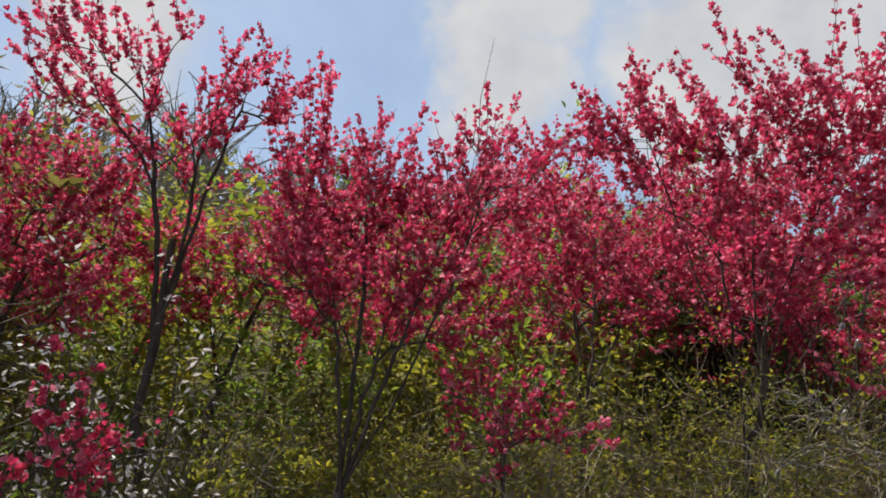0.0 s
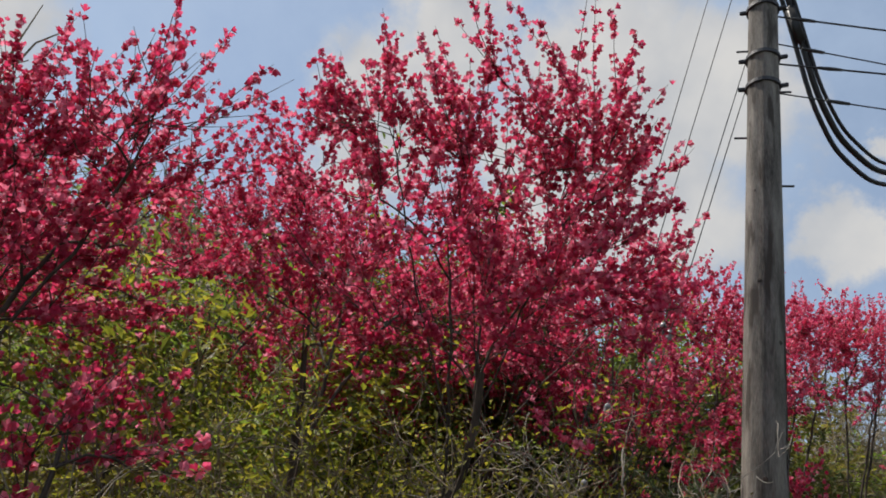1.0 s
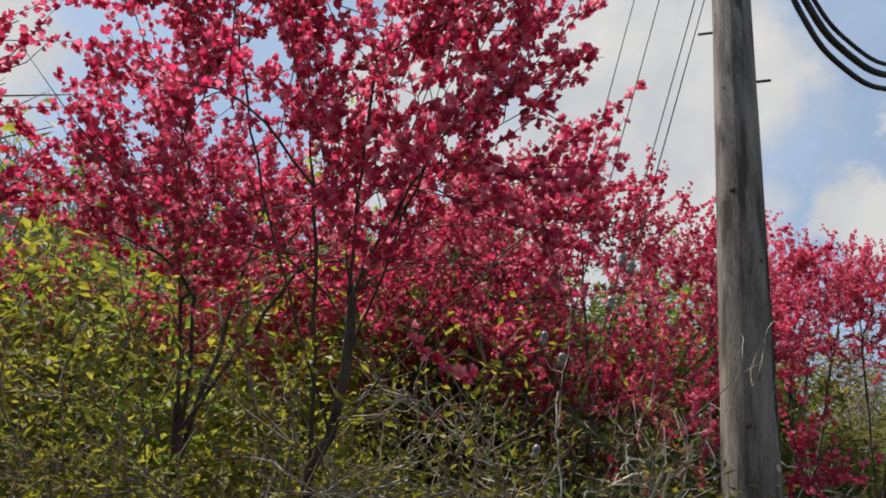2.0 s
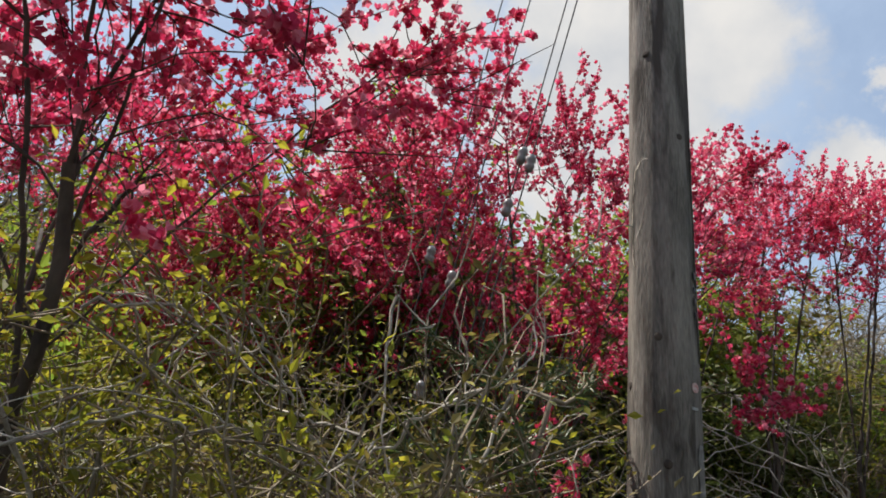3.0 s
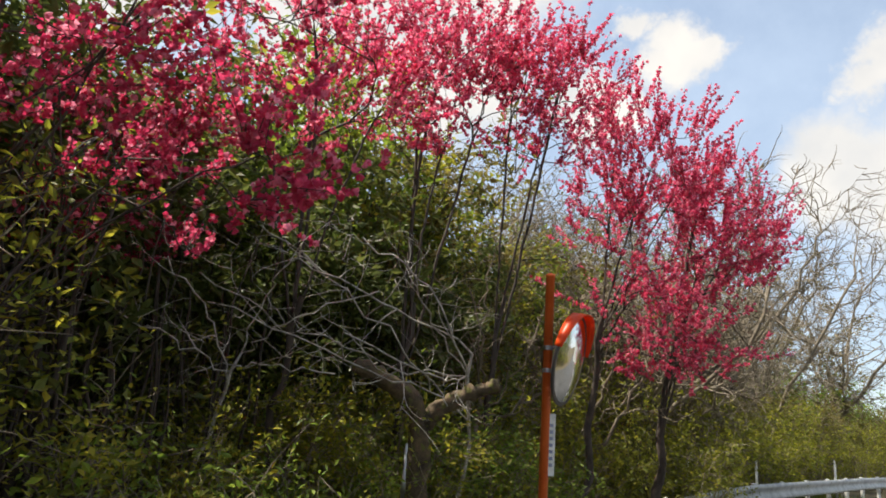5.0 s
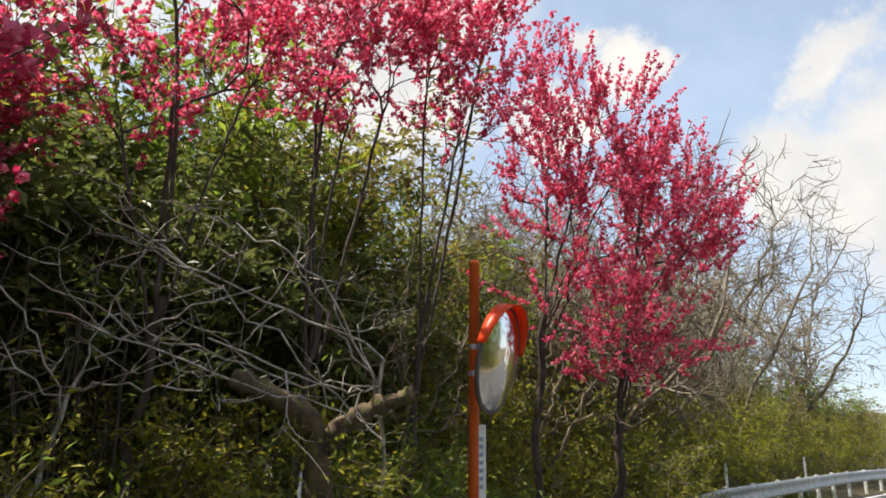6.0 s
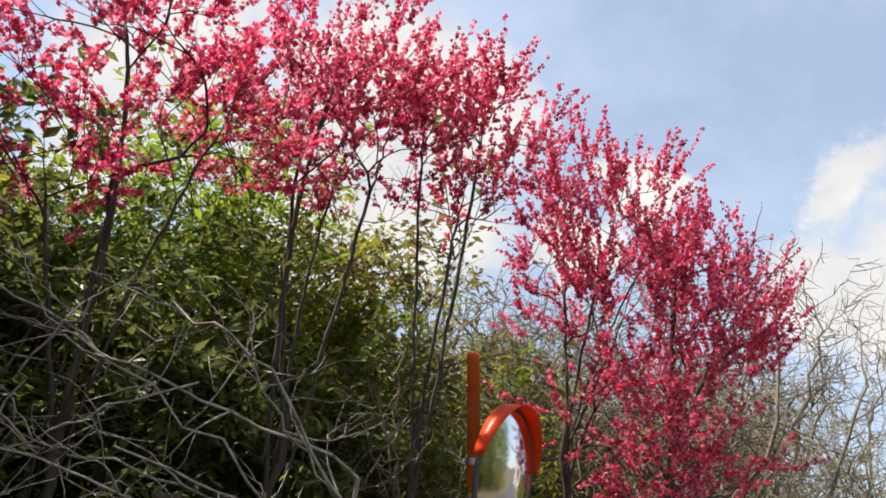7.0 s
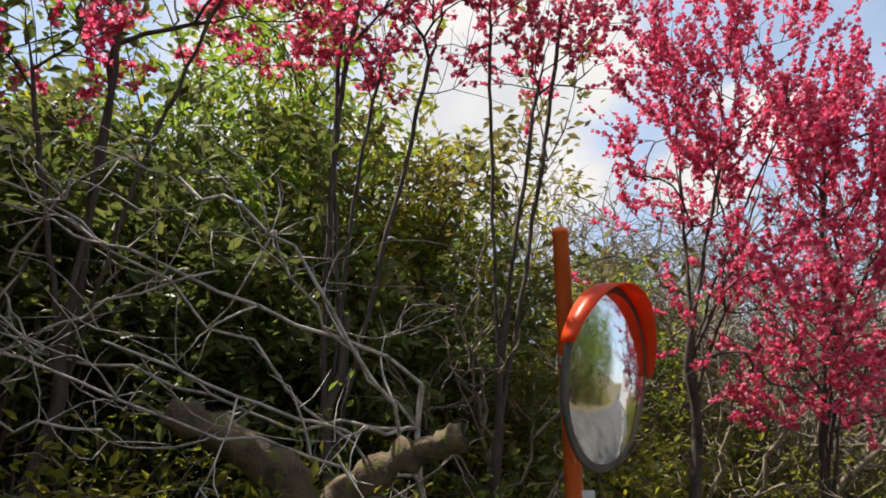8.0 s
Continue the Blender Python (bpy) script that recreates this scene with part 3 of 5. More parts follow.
def build_pole():
    pole = thing("utility_pole", (0, 0, level(0, 0) - 0.05), "weathered grey wooden utility pole with worn knots", "utility pole")
    base = level(0, 0) - 0.05
    rng = np.random.default_rng(5)
    bm = bmesh.new()
    sides, rows = 40, 90
    rings = []
    for j in range(rows):
        z = 9.6 * j / (rows - 1)
        r = 0.150 - 0.0052 * z
        ring = []
        for i in range(sides):
            a = 2 * math.pi * i / sides
            wob = 0.0035 * math.sin(5 * a + 0.7 * z) + 0.0025 * math.sin(11 * a - 0.4 * z) + 0.003 * noise.noise((3 * math.cos(a), 3 * math.sin(a), z * 1.3))
            off = (z + base - 2.0)
            ring.append(bm.verts.new(((r + wob) * math.cos(a) + LEAN[0] * off, (r + wob) * math.sin(a) + LEAN[1] * off, z)))
        rings.append(ring)
    for a, b in zip(rings, rings[1:]):
        for i in range(sides):
            j = (i + 1) % sides
            bm.faces.new((a[i], a[j], b[j], b[i]))
    bm.faces.new(rings[-1])
    part("shaft", bm, POLE_WOOD, pole, smooth=True)

    def on_pole(angle, z, out=0.0):
        off = z - 2.0
        r = 0.150 - 0.0052 * (z - base) + out
        a = radians(angle)
        return Vector((r * math.cos(a) + LEAN[0] * off, r * math.sin(a) + LEAN[1] * off, z - base))

    for angle, z in ((250, 2.38), (205, 2.95), (300, 3.3), (235, 3.75), (262, 1.9), (190, 2.2), (215, 4.5), (280, 4.9)):
        p = on_pole(angle, z, -0.004)
        bm = lathe([(0.018, 0), (0.014, 0.005), (0.006, 0.006)], 10, Matrix.Translation(p) @ pose(0, 0, 0, 0, 90, angle))
        part("knot", bm, BARK, pole)
    # remnants of a pale coating down one flank, with ragged edges
    for low, high, first, last in ((2.30, 3.45, 334, 366), (0.9, 1.62, 322, 352), (1.70, 1.98, 312, 334)):
        bm = bmesh.new()
        count, rings = 36, []
        for j in range(count):
            z = low + (high - low) * j / (count - 1)
            pinch = min(1.0, 6 * min(j, count - 1 - j) / count + 0.15)
            left = first + (1 - pinch) * 6 + 7 * noise.noise((z * 5.0, first, 0)) + 3 * noise.noise((z * 21, first, 4))
            right = last - (1 - pinch) * 6 + 4 * noise.noise((z * 7.0, last, 2))
            rings.append([bm.verts.new(on_pole(left + (right - left) * i / 6, z, 0.0045)) for i in range(7)])
        for p, q in zip(rings, rings[1:]):
            for i in range(6):
                bm.faces.new((p[i], p[i + 1], q[i + 1], q[i]))
        bmesh.ops.solidify(bm, geom=bm.faces[:], thickness=0.002)
        bmesh.ops.recalc_face_normals(bm, faces=bm.faces[:])
        part("coating_remnant", bm, PALE_COAT, pole, "pale grey peeling coating")
    # number tag, drawn as a plain plate with bars
    m = Matrix.Translation(on_pole(311, 2.19, 0.004)) @ pose(0, 0, 0, 0, 0, 311)
    tag = part("tag", lathe([(0.0, 0), (0.020, 0), (0.020, 0.003), (0.0, 0.004)], 16, m @ pose(0, 0, 0, 0, 90, 0)), TAG_PINK, pole, "small round faded red and white tag")
    m = Matrix.Translation(on_pole(309, 2.11, 0.004)) @ pose(0, 0, 0, 0, 0, 309)
    part("nail_plate", rounded_box((0.004, 0.036, 0.012), m, 0.0015), GALV, pole, "small metal plate")
    # faded stencil marks, too worn to read
    for k, (z, tall) in enumerate(((2.66, 0.034), (2.60, 0.022), (2.55, 0.036), (2.49, 0.026))):
        m = Matrix.Translation(on_pole(327, z, 0.002)) @ pose(0, 0, 0, 0, 0, 327)
        part("stencil_mark", rounded_box((0.004, 0.022 - 0.003 * (k % 2), tall), m, 0.001), RUBBER, pole, "worn dark stencil mark")
    # clamps for the stays and the wires
    for z in (5.55, 5.85, 6.4, 7.2):
        part("clamp_band", lathe([(0.133 - 0.004 * (z - 5.5), -0.018), (0.138 - 0.004 * (z - 5.5), -0.016), (0.138 - 0.004 * (z - 5.5), 0.016), (0.133 - 0.004 * (z - 5.5), 0.018)], 28,
             Matrix.Translation((LEAN[0] * (z - 2), LEAN[1] * (z - 2), z - base))), WIRE, pole, "dark steel band")
        for angle in (160, 335):
            part("clamp_bolt", rounded_box((0.07, 0.03, 0.035), Matrix.Translation(on_pole(angle, z, 0.035)) @ pose(0, 0, 0, 0, 0, angle), 0.006), WIRE, pole)
    for k, z in enumerate((4.6, 5.05, 5.5, 5.95, 6.4)):
        a = 165 if k % 2 else 345
        p, q = on_pole(a, z, -0.02), on_pole(a, z, 0.09)
        v, f = tubes([([p, q], [0.009, 0.009])], 8)
        attach("step_bolt", mesh_of("step_bolt", v, f, WIRE, True), pole)
    return pole


build_pole()


def pole_axis(z):
    return np.array([LEAN[0] * (z - 2), LEAN[1] * (z - 2), z])


def build_stays():
    anchor = np.array([-1.34, 0.72, level(-1.34, 0.72) - 0.1])
    rows = [(5.85, (0.0, 0.0, 0.0), (0.42, 0.47)), (5.55, (0.05, -0.06, 0.0), (0.40,)), (7.2, (-0.14, 0.10, 0.0), (0.62, 0.70)), (8.4, (-0.24, 0.02, 0.0), (0.66,))]
    for z, shift, marks in rows:
        a = pole_axis(z) + np.array([-0.12, 0.06, 0])
        b = anchor + np.array(shift)
        stay = thing("guy_wire", tuple(b), "thin dark steel guy wire with porcelain insulator", "guy wire", "guy wires of the pole")
        strand("strand", [a - b, (a - b) * 0.5, (0, 0, 0)], 0.0042, WIRE, stay, "", 6)
        way = Vector(a - b).normalized()
        turn = way.to_track_quat("Z", "Y").to_matrix().to_4x4()
        for s in marks:
            p = Vector((a - b) * (1 - s))
            bm = lathe([(0.0, -0.050), (0.014, -0.048), (0.024, -0.033), (0.027, -0.012), (0.019, 0.0), (0.027, 0.012), (0.024, 0.033), (0.014, 0.048), (0.0, 0.050)], 14, Matrix.Translation(p) @ turn)
            part("insulator", bm, PORCELAIN, stay, "grey egg-shaped insulator", True)
        if z == 5.85:
            m = Matrix.Translation(way * 0.85) @ turn
            cover = part("cover", lathe([(0.030, -0.75), (0.036, -0.74), (0.036, 0.53), (0.026, 0.55), (0.0, 0.55)], 16, m), YELLOW, stay, "yellow plastic wire guard", True)
            part("clip", lathe([(0.037, 0.40), (0.041, 0.41), (0.041, 0.47), (0.037, 0.48)], 16, m), RUBBER, cover, "black clip")


build_stays()


def build_cables():
    way = np.array([math.cos(radians(29)), math.sin(radians(29))])
    side = np.array([-way[1], way[0]])

    def run(rows, shift=0.0):
        return [(*(way * r + side * (shift + s)), z) for r, s, z in rows]

    bundle = thing("cable_bundle", (0, 0, 0), "thick black telephone cables looping off the pole", "cable")
    main = [(0.14, 0, 8.2), (0.32, 0, 7.4), (0.58, 0, 6.75), (0.84, 0, 5.95), (1.12, 0, 5.58), (1.6, 0, 5.45), (2.1, -0.05, 5.58), (3.0, -0.5, 6.0), (4.6, -1.7, 6.7), (8.0, -4.2, 7.8), (14, -8.6, 9.0)]
    for k, (s, dz, radius) in enumerate(((0.0, 0.0, 0.027), (0.05, -0.10, 0.022), (-0.04, 0.07, 0.017))):
        strand("cable", run([(r + 0.04 * s, q + s, z + dz * min(1, r)) for r, q, z in main]), radius, RUBBER, bundle)
    box_at = Vector((*(way * 0.60), 6.62))
    part("splice", rounded_box((0.09, 0.09, 0.42), Matrix.Translation(box_at) @ pose(0, 0, 0, 0, -20, 29), 0.03), RUBBER, bundle, "black splice sleeve", True)
    for i, (z0, drop, z1, turn) in enumerate(((6.4, 0.10, 8.0, 4), (6.1, 0.15, 7.7, 8), (5.85, 0.12, 7.4, 1), (5.55, 0.10, 7.2, 6), (7.4, 0.15, 9.3, -4))):
        w = np.array([math.cos(radians(turn)), math.sin(radians(turn))])
        line = thing("service_wire", (0, 0, 0), "thin dark service wire strung from the pole", "cable", "service wires")
        pts = [(*(w * r), z0 + (z1 - z0) * r / 22 - drop * 4 * (r / 22) * (1 - r / 22)) for r in (0.1, 3, 7, 12, 17, 22)]
        strand("wire", pts, 0.0065 if i % 2 else 0.009, RUBBER, line, "", 6)
        p = Vector(pts[0]) + (Vector(pts[1]) - Vector(pts[0])) * (0.13 + 0.03 * i)
        m = Matrix.Translation(p) @ (Vector(pts[1]) - Vector(pts[0])).to_track_quat("Z", "Y").to_matrix().to_4x4()
        part("dead_end_grip", lathe([(0.0, -0.11), (0.013, -0.10), (0.017, 0.0), (0.013, 0.10), (0.0, 0.11)], 10, m), WIRE, line)


build_cables()


# ---- the traffic mirror ----
def build_mirror():
    x, y = 3.52, 4.36
    z0 = level(x, y) - 0.05
    mirror = thing("traffic_mirror", (x, y, z0), "round convex traffic mirror with orange hood on orange post", "traffic mirror")
    r = 0.0405
    top = 2.99 - z0
    part("post", lathe([(r, 0), (r, top - 0.03), (r * 1.06, top - 0.03), (r * 1.06, top - 0.004), (r * 0.9, top), (0.0, top + 0.004)], 28), ORANGE, mirror, "orange steel post", True)
    middle = Vector((3.64 - x, 4.19 - y, 2.21 - z0))
    facing = look((0, 0, 0), MIRROR_WAY).to_quaternion().to_matrix().to_4x4() @ pose(0, 0, 0, 180, 0, 0)
    m = Matrix.Translation(middle) @ facing
    R = 0.40
    dome = [(R * s, 0.045 * (1 - s * s)) for s in np.linspace(0, 1, 22)]
    part("mirror_face", lathe(dome, 64, m @ Matrix.Translation((0, 0, 0.012))), MIRROR, mirror, "bulging silver mirror face", True)
    back = [(0.0, -0.06), (0.20, -0.055), (0.33, -0.035), (0.395, -0.008), (0.409, 0.004), (0.409, 0.016), (0.400, 0.018)]
    part("back_shell", lathe(back, 56, m), RIM, mirror, "dark dished back and rim", True)
    bm = bmesh.new()
    rows = []
    up = facing.inverted() @ Vector((0, 0, 1))
    mid = math.atan2(up.y, up.x)
    for i in range(33):
        a = mid + radians(-80 + 160 * i / 32)
        deep = 0.02 + 0.085 * math.cos((a - mid) * 0.97) ** 0.8
        outer = [(0.416, -0.02), (0.420, deep), (0.414, deep), (0.411, -0.02)]
        rows.append([bm.verts.new(m @ Vector((q * math.cos(a), q * math.sin(a), z))) for q, z in outer])
    for p, q in zip(rows, rows[1:]):
        for j in range(4):
            k = (j + 1) % 4
            bm.faces.new((p[j], p[k], q[k], q[j]))
    bm.faces.new(rows[0])
    bm.faces.new(rows[-1][::-1])
    bmesh.ops.recalc_face_normals(bm, faces=bm.faces[:])
    part("hood", bm, HOOD, mirror, "translucent orange plastic hood", True)
    arm_z = middle.z
    for dz in (-0.10, 0.10):
        end = m @ Vector((0, 0, -0.05)) + Vector((0, 0, dz))
        v, f = tubes([([(0, 0, arm_z + dz), tuple(end)], [0.014, 0.014])], 10)
        arm = attach("bracket", mesh_of("bracket", v, f, GALV, True), mirror, "steel bracket arm")
        part("pipe_band", lathe([(r + 0.001, -0.02), (r + 0.006, -0.018), (r + 0.006, 0.018), (r + 0.001, 0.02)], 24, Matrix.Translation((0, 0, arm_z + dz))), GALV, arm)
    # warning sticker plate below the mirror
    turn = math.degrees(math.atan2(-2.9, -0.9))
    plate = part("sign_plate", rounded_box((0.004, 0.075, 0.52), Matrix.Translation((0.045, -0.03, 1.48 - z0)) @ pose(0, 0, 0, 0, 0, turn + 14), 0.0015), WHITE_STEEL, mirror, "narrow white sign plate with faded marks")
    for k in range(7):
        part("print_bar", rounded_box((0.002, 0.032, 0.028), Matrix.Translation((0.045, -0.03, 1.64 - z0 - 0.055 * k)) @ pose(0, 0, 0, 0, 0, turn + 14) @ Matrix.Translation((0.003, 0, 0)), 0.0005), LABEL_INK, plate)
    return mirror


MIRROR_WAY = (0.71, -0.70, -0.21)
build_mirror()


# ---- guard rail along the bend ----
def build_rail():
    first = int(np.argmin(np.abs(EDGE_LINE - np.array([5.55, 5.85])).sum(1)))
    last = int(np.argmin(np.abs(EDGE_LINE - np.array([34, 22.0])).sum(1)))
    line = EDGE_LINE[first:last] + EDGE_LEFT[first:last] * 0.22
    start = line[0]
    rail = thing("guard_rail", (start[0], start[1], -0.06), "grey weathered steel guard rail on white posts", "guard rail")
    profile = [(-0.02, -0.175), (0.02, -0.155), (0.035, -0.11), (0.0, -0.055), (-0.03, 0.0), (0.0, 0.055), (0.035, 0.11), (0.02, 0.155), (-0.02, 0.175), (-0.026, 0.172), (0.014, 0.15), (0.029, 0.11), (-0.006, 0.055), (-0.036, 0.0), (-0.006, -0.055), (0.029, -0.11), (0.014, -0.15), (-0.026, -0.172)]
    left = EDGE_LEFT[first:last]
    verts = []
    for p, n in zip(line, left):
        for o, z in profile:
            verts.append((p[0] - n[0] * o - start[0], p[1] - n[1] * o - start[1], 0.63 + z))
    k, w = len(line), len(profile)
    i, j = np.meshgrid(np.arange(k - 1), np.arange(w), indexing="ij")
    a, b = (i * w + j).ravel(), (i * w + (j + 1) % w).ravel()
    attach("beam", mesh_of("beam", verts, np.stack([a, b, b + w, a + w], 1), RAIL_PAINT, True), rail, "grey W-shaped steel beam")
    post = lathe([(0.057, 0), (0.057, 0.80), (0.05, 0.815), (0.0, 0.83)], 18)
    me = bpy.data.meshes.new("rail_post")
    post.to_mesh(me)
    post.free()
    me.materials.append(WHITE_STEEL)
    step = 2.0
    length = np.concatenate([[0], np.cumsum(np.linalg.norm(np.diff(line, axis=0), axis=1))])
    for s in np.arange(0.15, length[-1], step):
        q = np.array([np.interp(s, length, line[:, c]) for c in range(2)]) + np.array([np.interp(s, length, left[:, c]) for c in range(2)]) * 0.10
        ob = attach("rail_post", me, rail)
        ob.location = (q[0] - start[0], q[1] - start[1], 0)
    # reflector stakes behind it
    for s in (4.6, 9.5, 16.5):
        q = np.array([np.interp(s, length, line[:, c]) for c in range(2)]) + np.array([np.interp(s, length, left[:, c]) for c in range(2)]) * 0.45
        stake = thing("delineator", (q[0], q[1], level(q[0], q[1]) - 0.03), "slim white roadside reflector stake", "delineator", "reflector stakes")
        part("stake", lathe([(0.030, 0), (0.030, 1.15), (0.0, 1.16)], 14), WHITE_STEEL, stake, "", True)
        part("reflector", rounded_box((0.10, 0.03, 0.30), Matrix.Translation((0, 0, 1.12)) @ pose(0, 0, 0, 0, 0, 35), 0.01), WHITE_STEEL, stake, "pale reflector head")


build_rail()


def build_pipe():
    x, y = 2.27, 4.30
    pipe = thing("marker_pipe", (x, y, level(x, y) - 0.05), "thin grey steel marker pipe in the verge", "pipe")
    part("tube", lathe([(0.017, 0), (0.017, 0.95), (0.021, 0.95), (0.021, 1.03), (0.014, 1.04), (0.012, 1.32), (0.0, 1.33)], 14), GALV, pipe, "", True)
    part("coupling", lathe([(0.018, 0.82), (0.026, 0.825), (0.026, 0.89), (0.018, 0.895)], 14), GALV, pipe, "", True)


build_pipe()


# ---- bare and dead trees ----
def bare_tree(name, seed, base, fork, ends, radius, label, material, number=12, reach=0.7, twigs=7, droop=0.0, category="bare tree", group=""):
    rng = np.random.default_rng(seed)
    z = level(*base) - 0.06
    tree = thing(name, (*base, z), label, category, group)
    origin = np.array([*base, z])
    way = curve_to(rng, origin, fork, 0.05, 12)
    r = taper(radius * 1.25, radius * 0.8, 12) * (1 + 0.08 * rng.normal(size=12))
    v, f = tubes([(way - origin, r)], 9)
    attach("trunk", mesh_of("trunk", v, f, material, True), tree)
    for end in ends:
        start = way[-1 - int(rng.integers(0, 4))]
        main = curve_to(rng, start, end, 0.10, 14)
        main[1:-1] += rng.normal(size=(12, 3)) * 0.012
        lines, twig_lines = [(main, taper(radius * (0.38 + 0.25 * rng.random()), 0.006, 14))], []
        tan = np.gradient(main, axis=0)
        for _ in range(number):
            k = int(rng.integers(3, 13))
            w = unit(unit(tan[k]) * 0.6 + rng.normal(size=3) * 0.75 + np.array([0, 0, 0.12 - droop]))
            run = reach * (0.4 + 0.9 * rng.random())
            br = curve_to(rng, main[k], main[k] + w * run, 0.15, 9)
            twig_lines.append((br, taper((0.0035 + 0.24 * radius) * (1.3 - k / 16), 0.0016, 9, 1.1)))
            for _ in range(twigs):
                q = br[int(rng.integers(3, 9))]
                w2 = unit(w * 0.5 + rng.normal(size=3) * 0.8)
                twig_lines.append((curve_to(rng, q, q + w2 * reach * (0.2 + 0.45 * rng.random()), 0.14, 5), taper(0.0020 + 0.11 * radius, 0.0008 + 0.02 * radius, 5)))
        v, f = tubes([(p - origin, q) for p, q in lines], 5)
        v2, f2 = tubes([(p - origin, q) for p, q in twig_lines], 3)
        attach("limb", mesh_of("limb", np.concatenate([v, v2]), np.concatenate([f, f2 + len(v)]), material, True), tree)
    return tree


bare_tree("dead_tree", 71, (2.95, 4.75), (2.85, 4.5, 2.2), [(0.6, 4.2, 2.35), (1.2, 4.1, 2.75), (0.9, 4.0, 2.95), (1.7, 4.1, 3.0), (2.1, 4.0, 2.75), (0.5, 4.4, 2.6), (1.6, 3.9, 2.2)],
          0.017, "dead tree with tangled sunlit pale grey branches", PALE_BARK, 4, 0.7, 3, droop=0.1)
bare_tree("dead_tree", 72, (0.7, 4.4), (0.9, 4.3, 2.0), [(1.9, 4.2, 2.6), (1.6, 4.1, 1.9), (0.3, 3.9, 2.6), (1.35, 3.9, 2.9), (-0.3, 3.9, 2.3)],
          0.015, "dead shrub tree with crooked pale branches", PALE_BARK, 4, 0.6, 3, droop=0.1)
bare_tree("bare_tree", 73, (3.6, 5.9), (3.45, 5.7, 2.0), [(3.0, 5.1, 2.9), (3.9, 5.2, 2.9), (2.7, 5.3, 2.5), (3.3, 5.2, 3.4), (4.2, 5.3, 2.4)],
          0.028, "leafless crooked tree behind the mirror", TWIG, 5, 0.55, 5)


bare_tree("dead_shrub", 74, (-1.20, -0.65), (-1.16, -0.60, 1.75), [(-1.85, -1.24, 1.88), (-1.84, -1.0, 2.12), (-1.40, -0.88, 2.18), (-1.02, -0.55, 2.35), (-0.70, -0.82, 2.0), (-0.60, -0.72, 2.12), (-1.9, -1.3, 1.68)],
          0.008, "dead arching pale branches low in the verge", PALE_BARK, 5, 0.5, 3, category="dead shrub")


def build_log():
    """The sawn mossy limbs of a felled tree."""
    rng = np.random.default_rng(9)
    x, y = 2.45, 4.6
    z = level(x, y) - 0.05
    log = thing("cut_tree", (x, y, z), "mossy sawn-off tree with two thick stubs", "tree stump")
    o = np.array([x, y, z])
    for pts, radii, name in (([(2.45, 4.6, z), (2.42, 4.5, 1.0), (2.40, 4.38, 1.62), (2.25, 4.33, 1.80), (1.98, 4.3, 1.93), (1.78, 4.28, 2.0)], [0.13, 0.11, 0.095, 0.08, 0.066, 0.060], "trunk"),
                             ([(2.40, 4.42, 1.55), (2.55, 4.33, 1.72), (2.78, 4.24, 1.86), (3.0, 4.2, 1.93)], [0.075, 0.066, 0.058, 0.052], "stub")):
        p = np.asarray(pts, float)
        t = np.linspace(0, 1, len(p))
        q = np.stack([np.interp(np.linspace(0, 1, 22), t, p[:, c]) for c in range(3)], 1)
        for _ in range(3):
            q[1:-1] = (q[:-2] + 2 * q[1:-1] + q[2:]) / 4
        r = np.interp(np.linspace(0, 1, 22), t, radii) * (1 + 0.14 * rng.normal(size=22))
        q, r = np.concatenate([q, q[-1:]]), np.concatenate([r, [0.003]])
        q[-1] += (q[-2] - q[-3]) * 0.05
        v, f = tubes([(q - o, r)], 12)
        v += rng.normal(size=v.shape) * 0.008
        attach(name, mesh_of(name, v, f, MOSSY_BARK, True), log)


build_log()


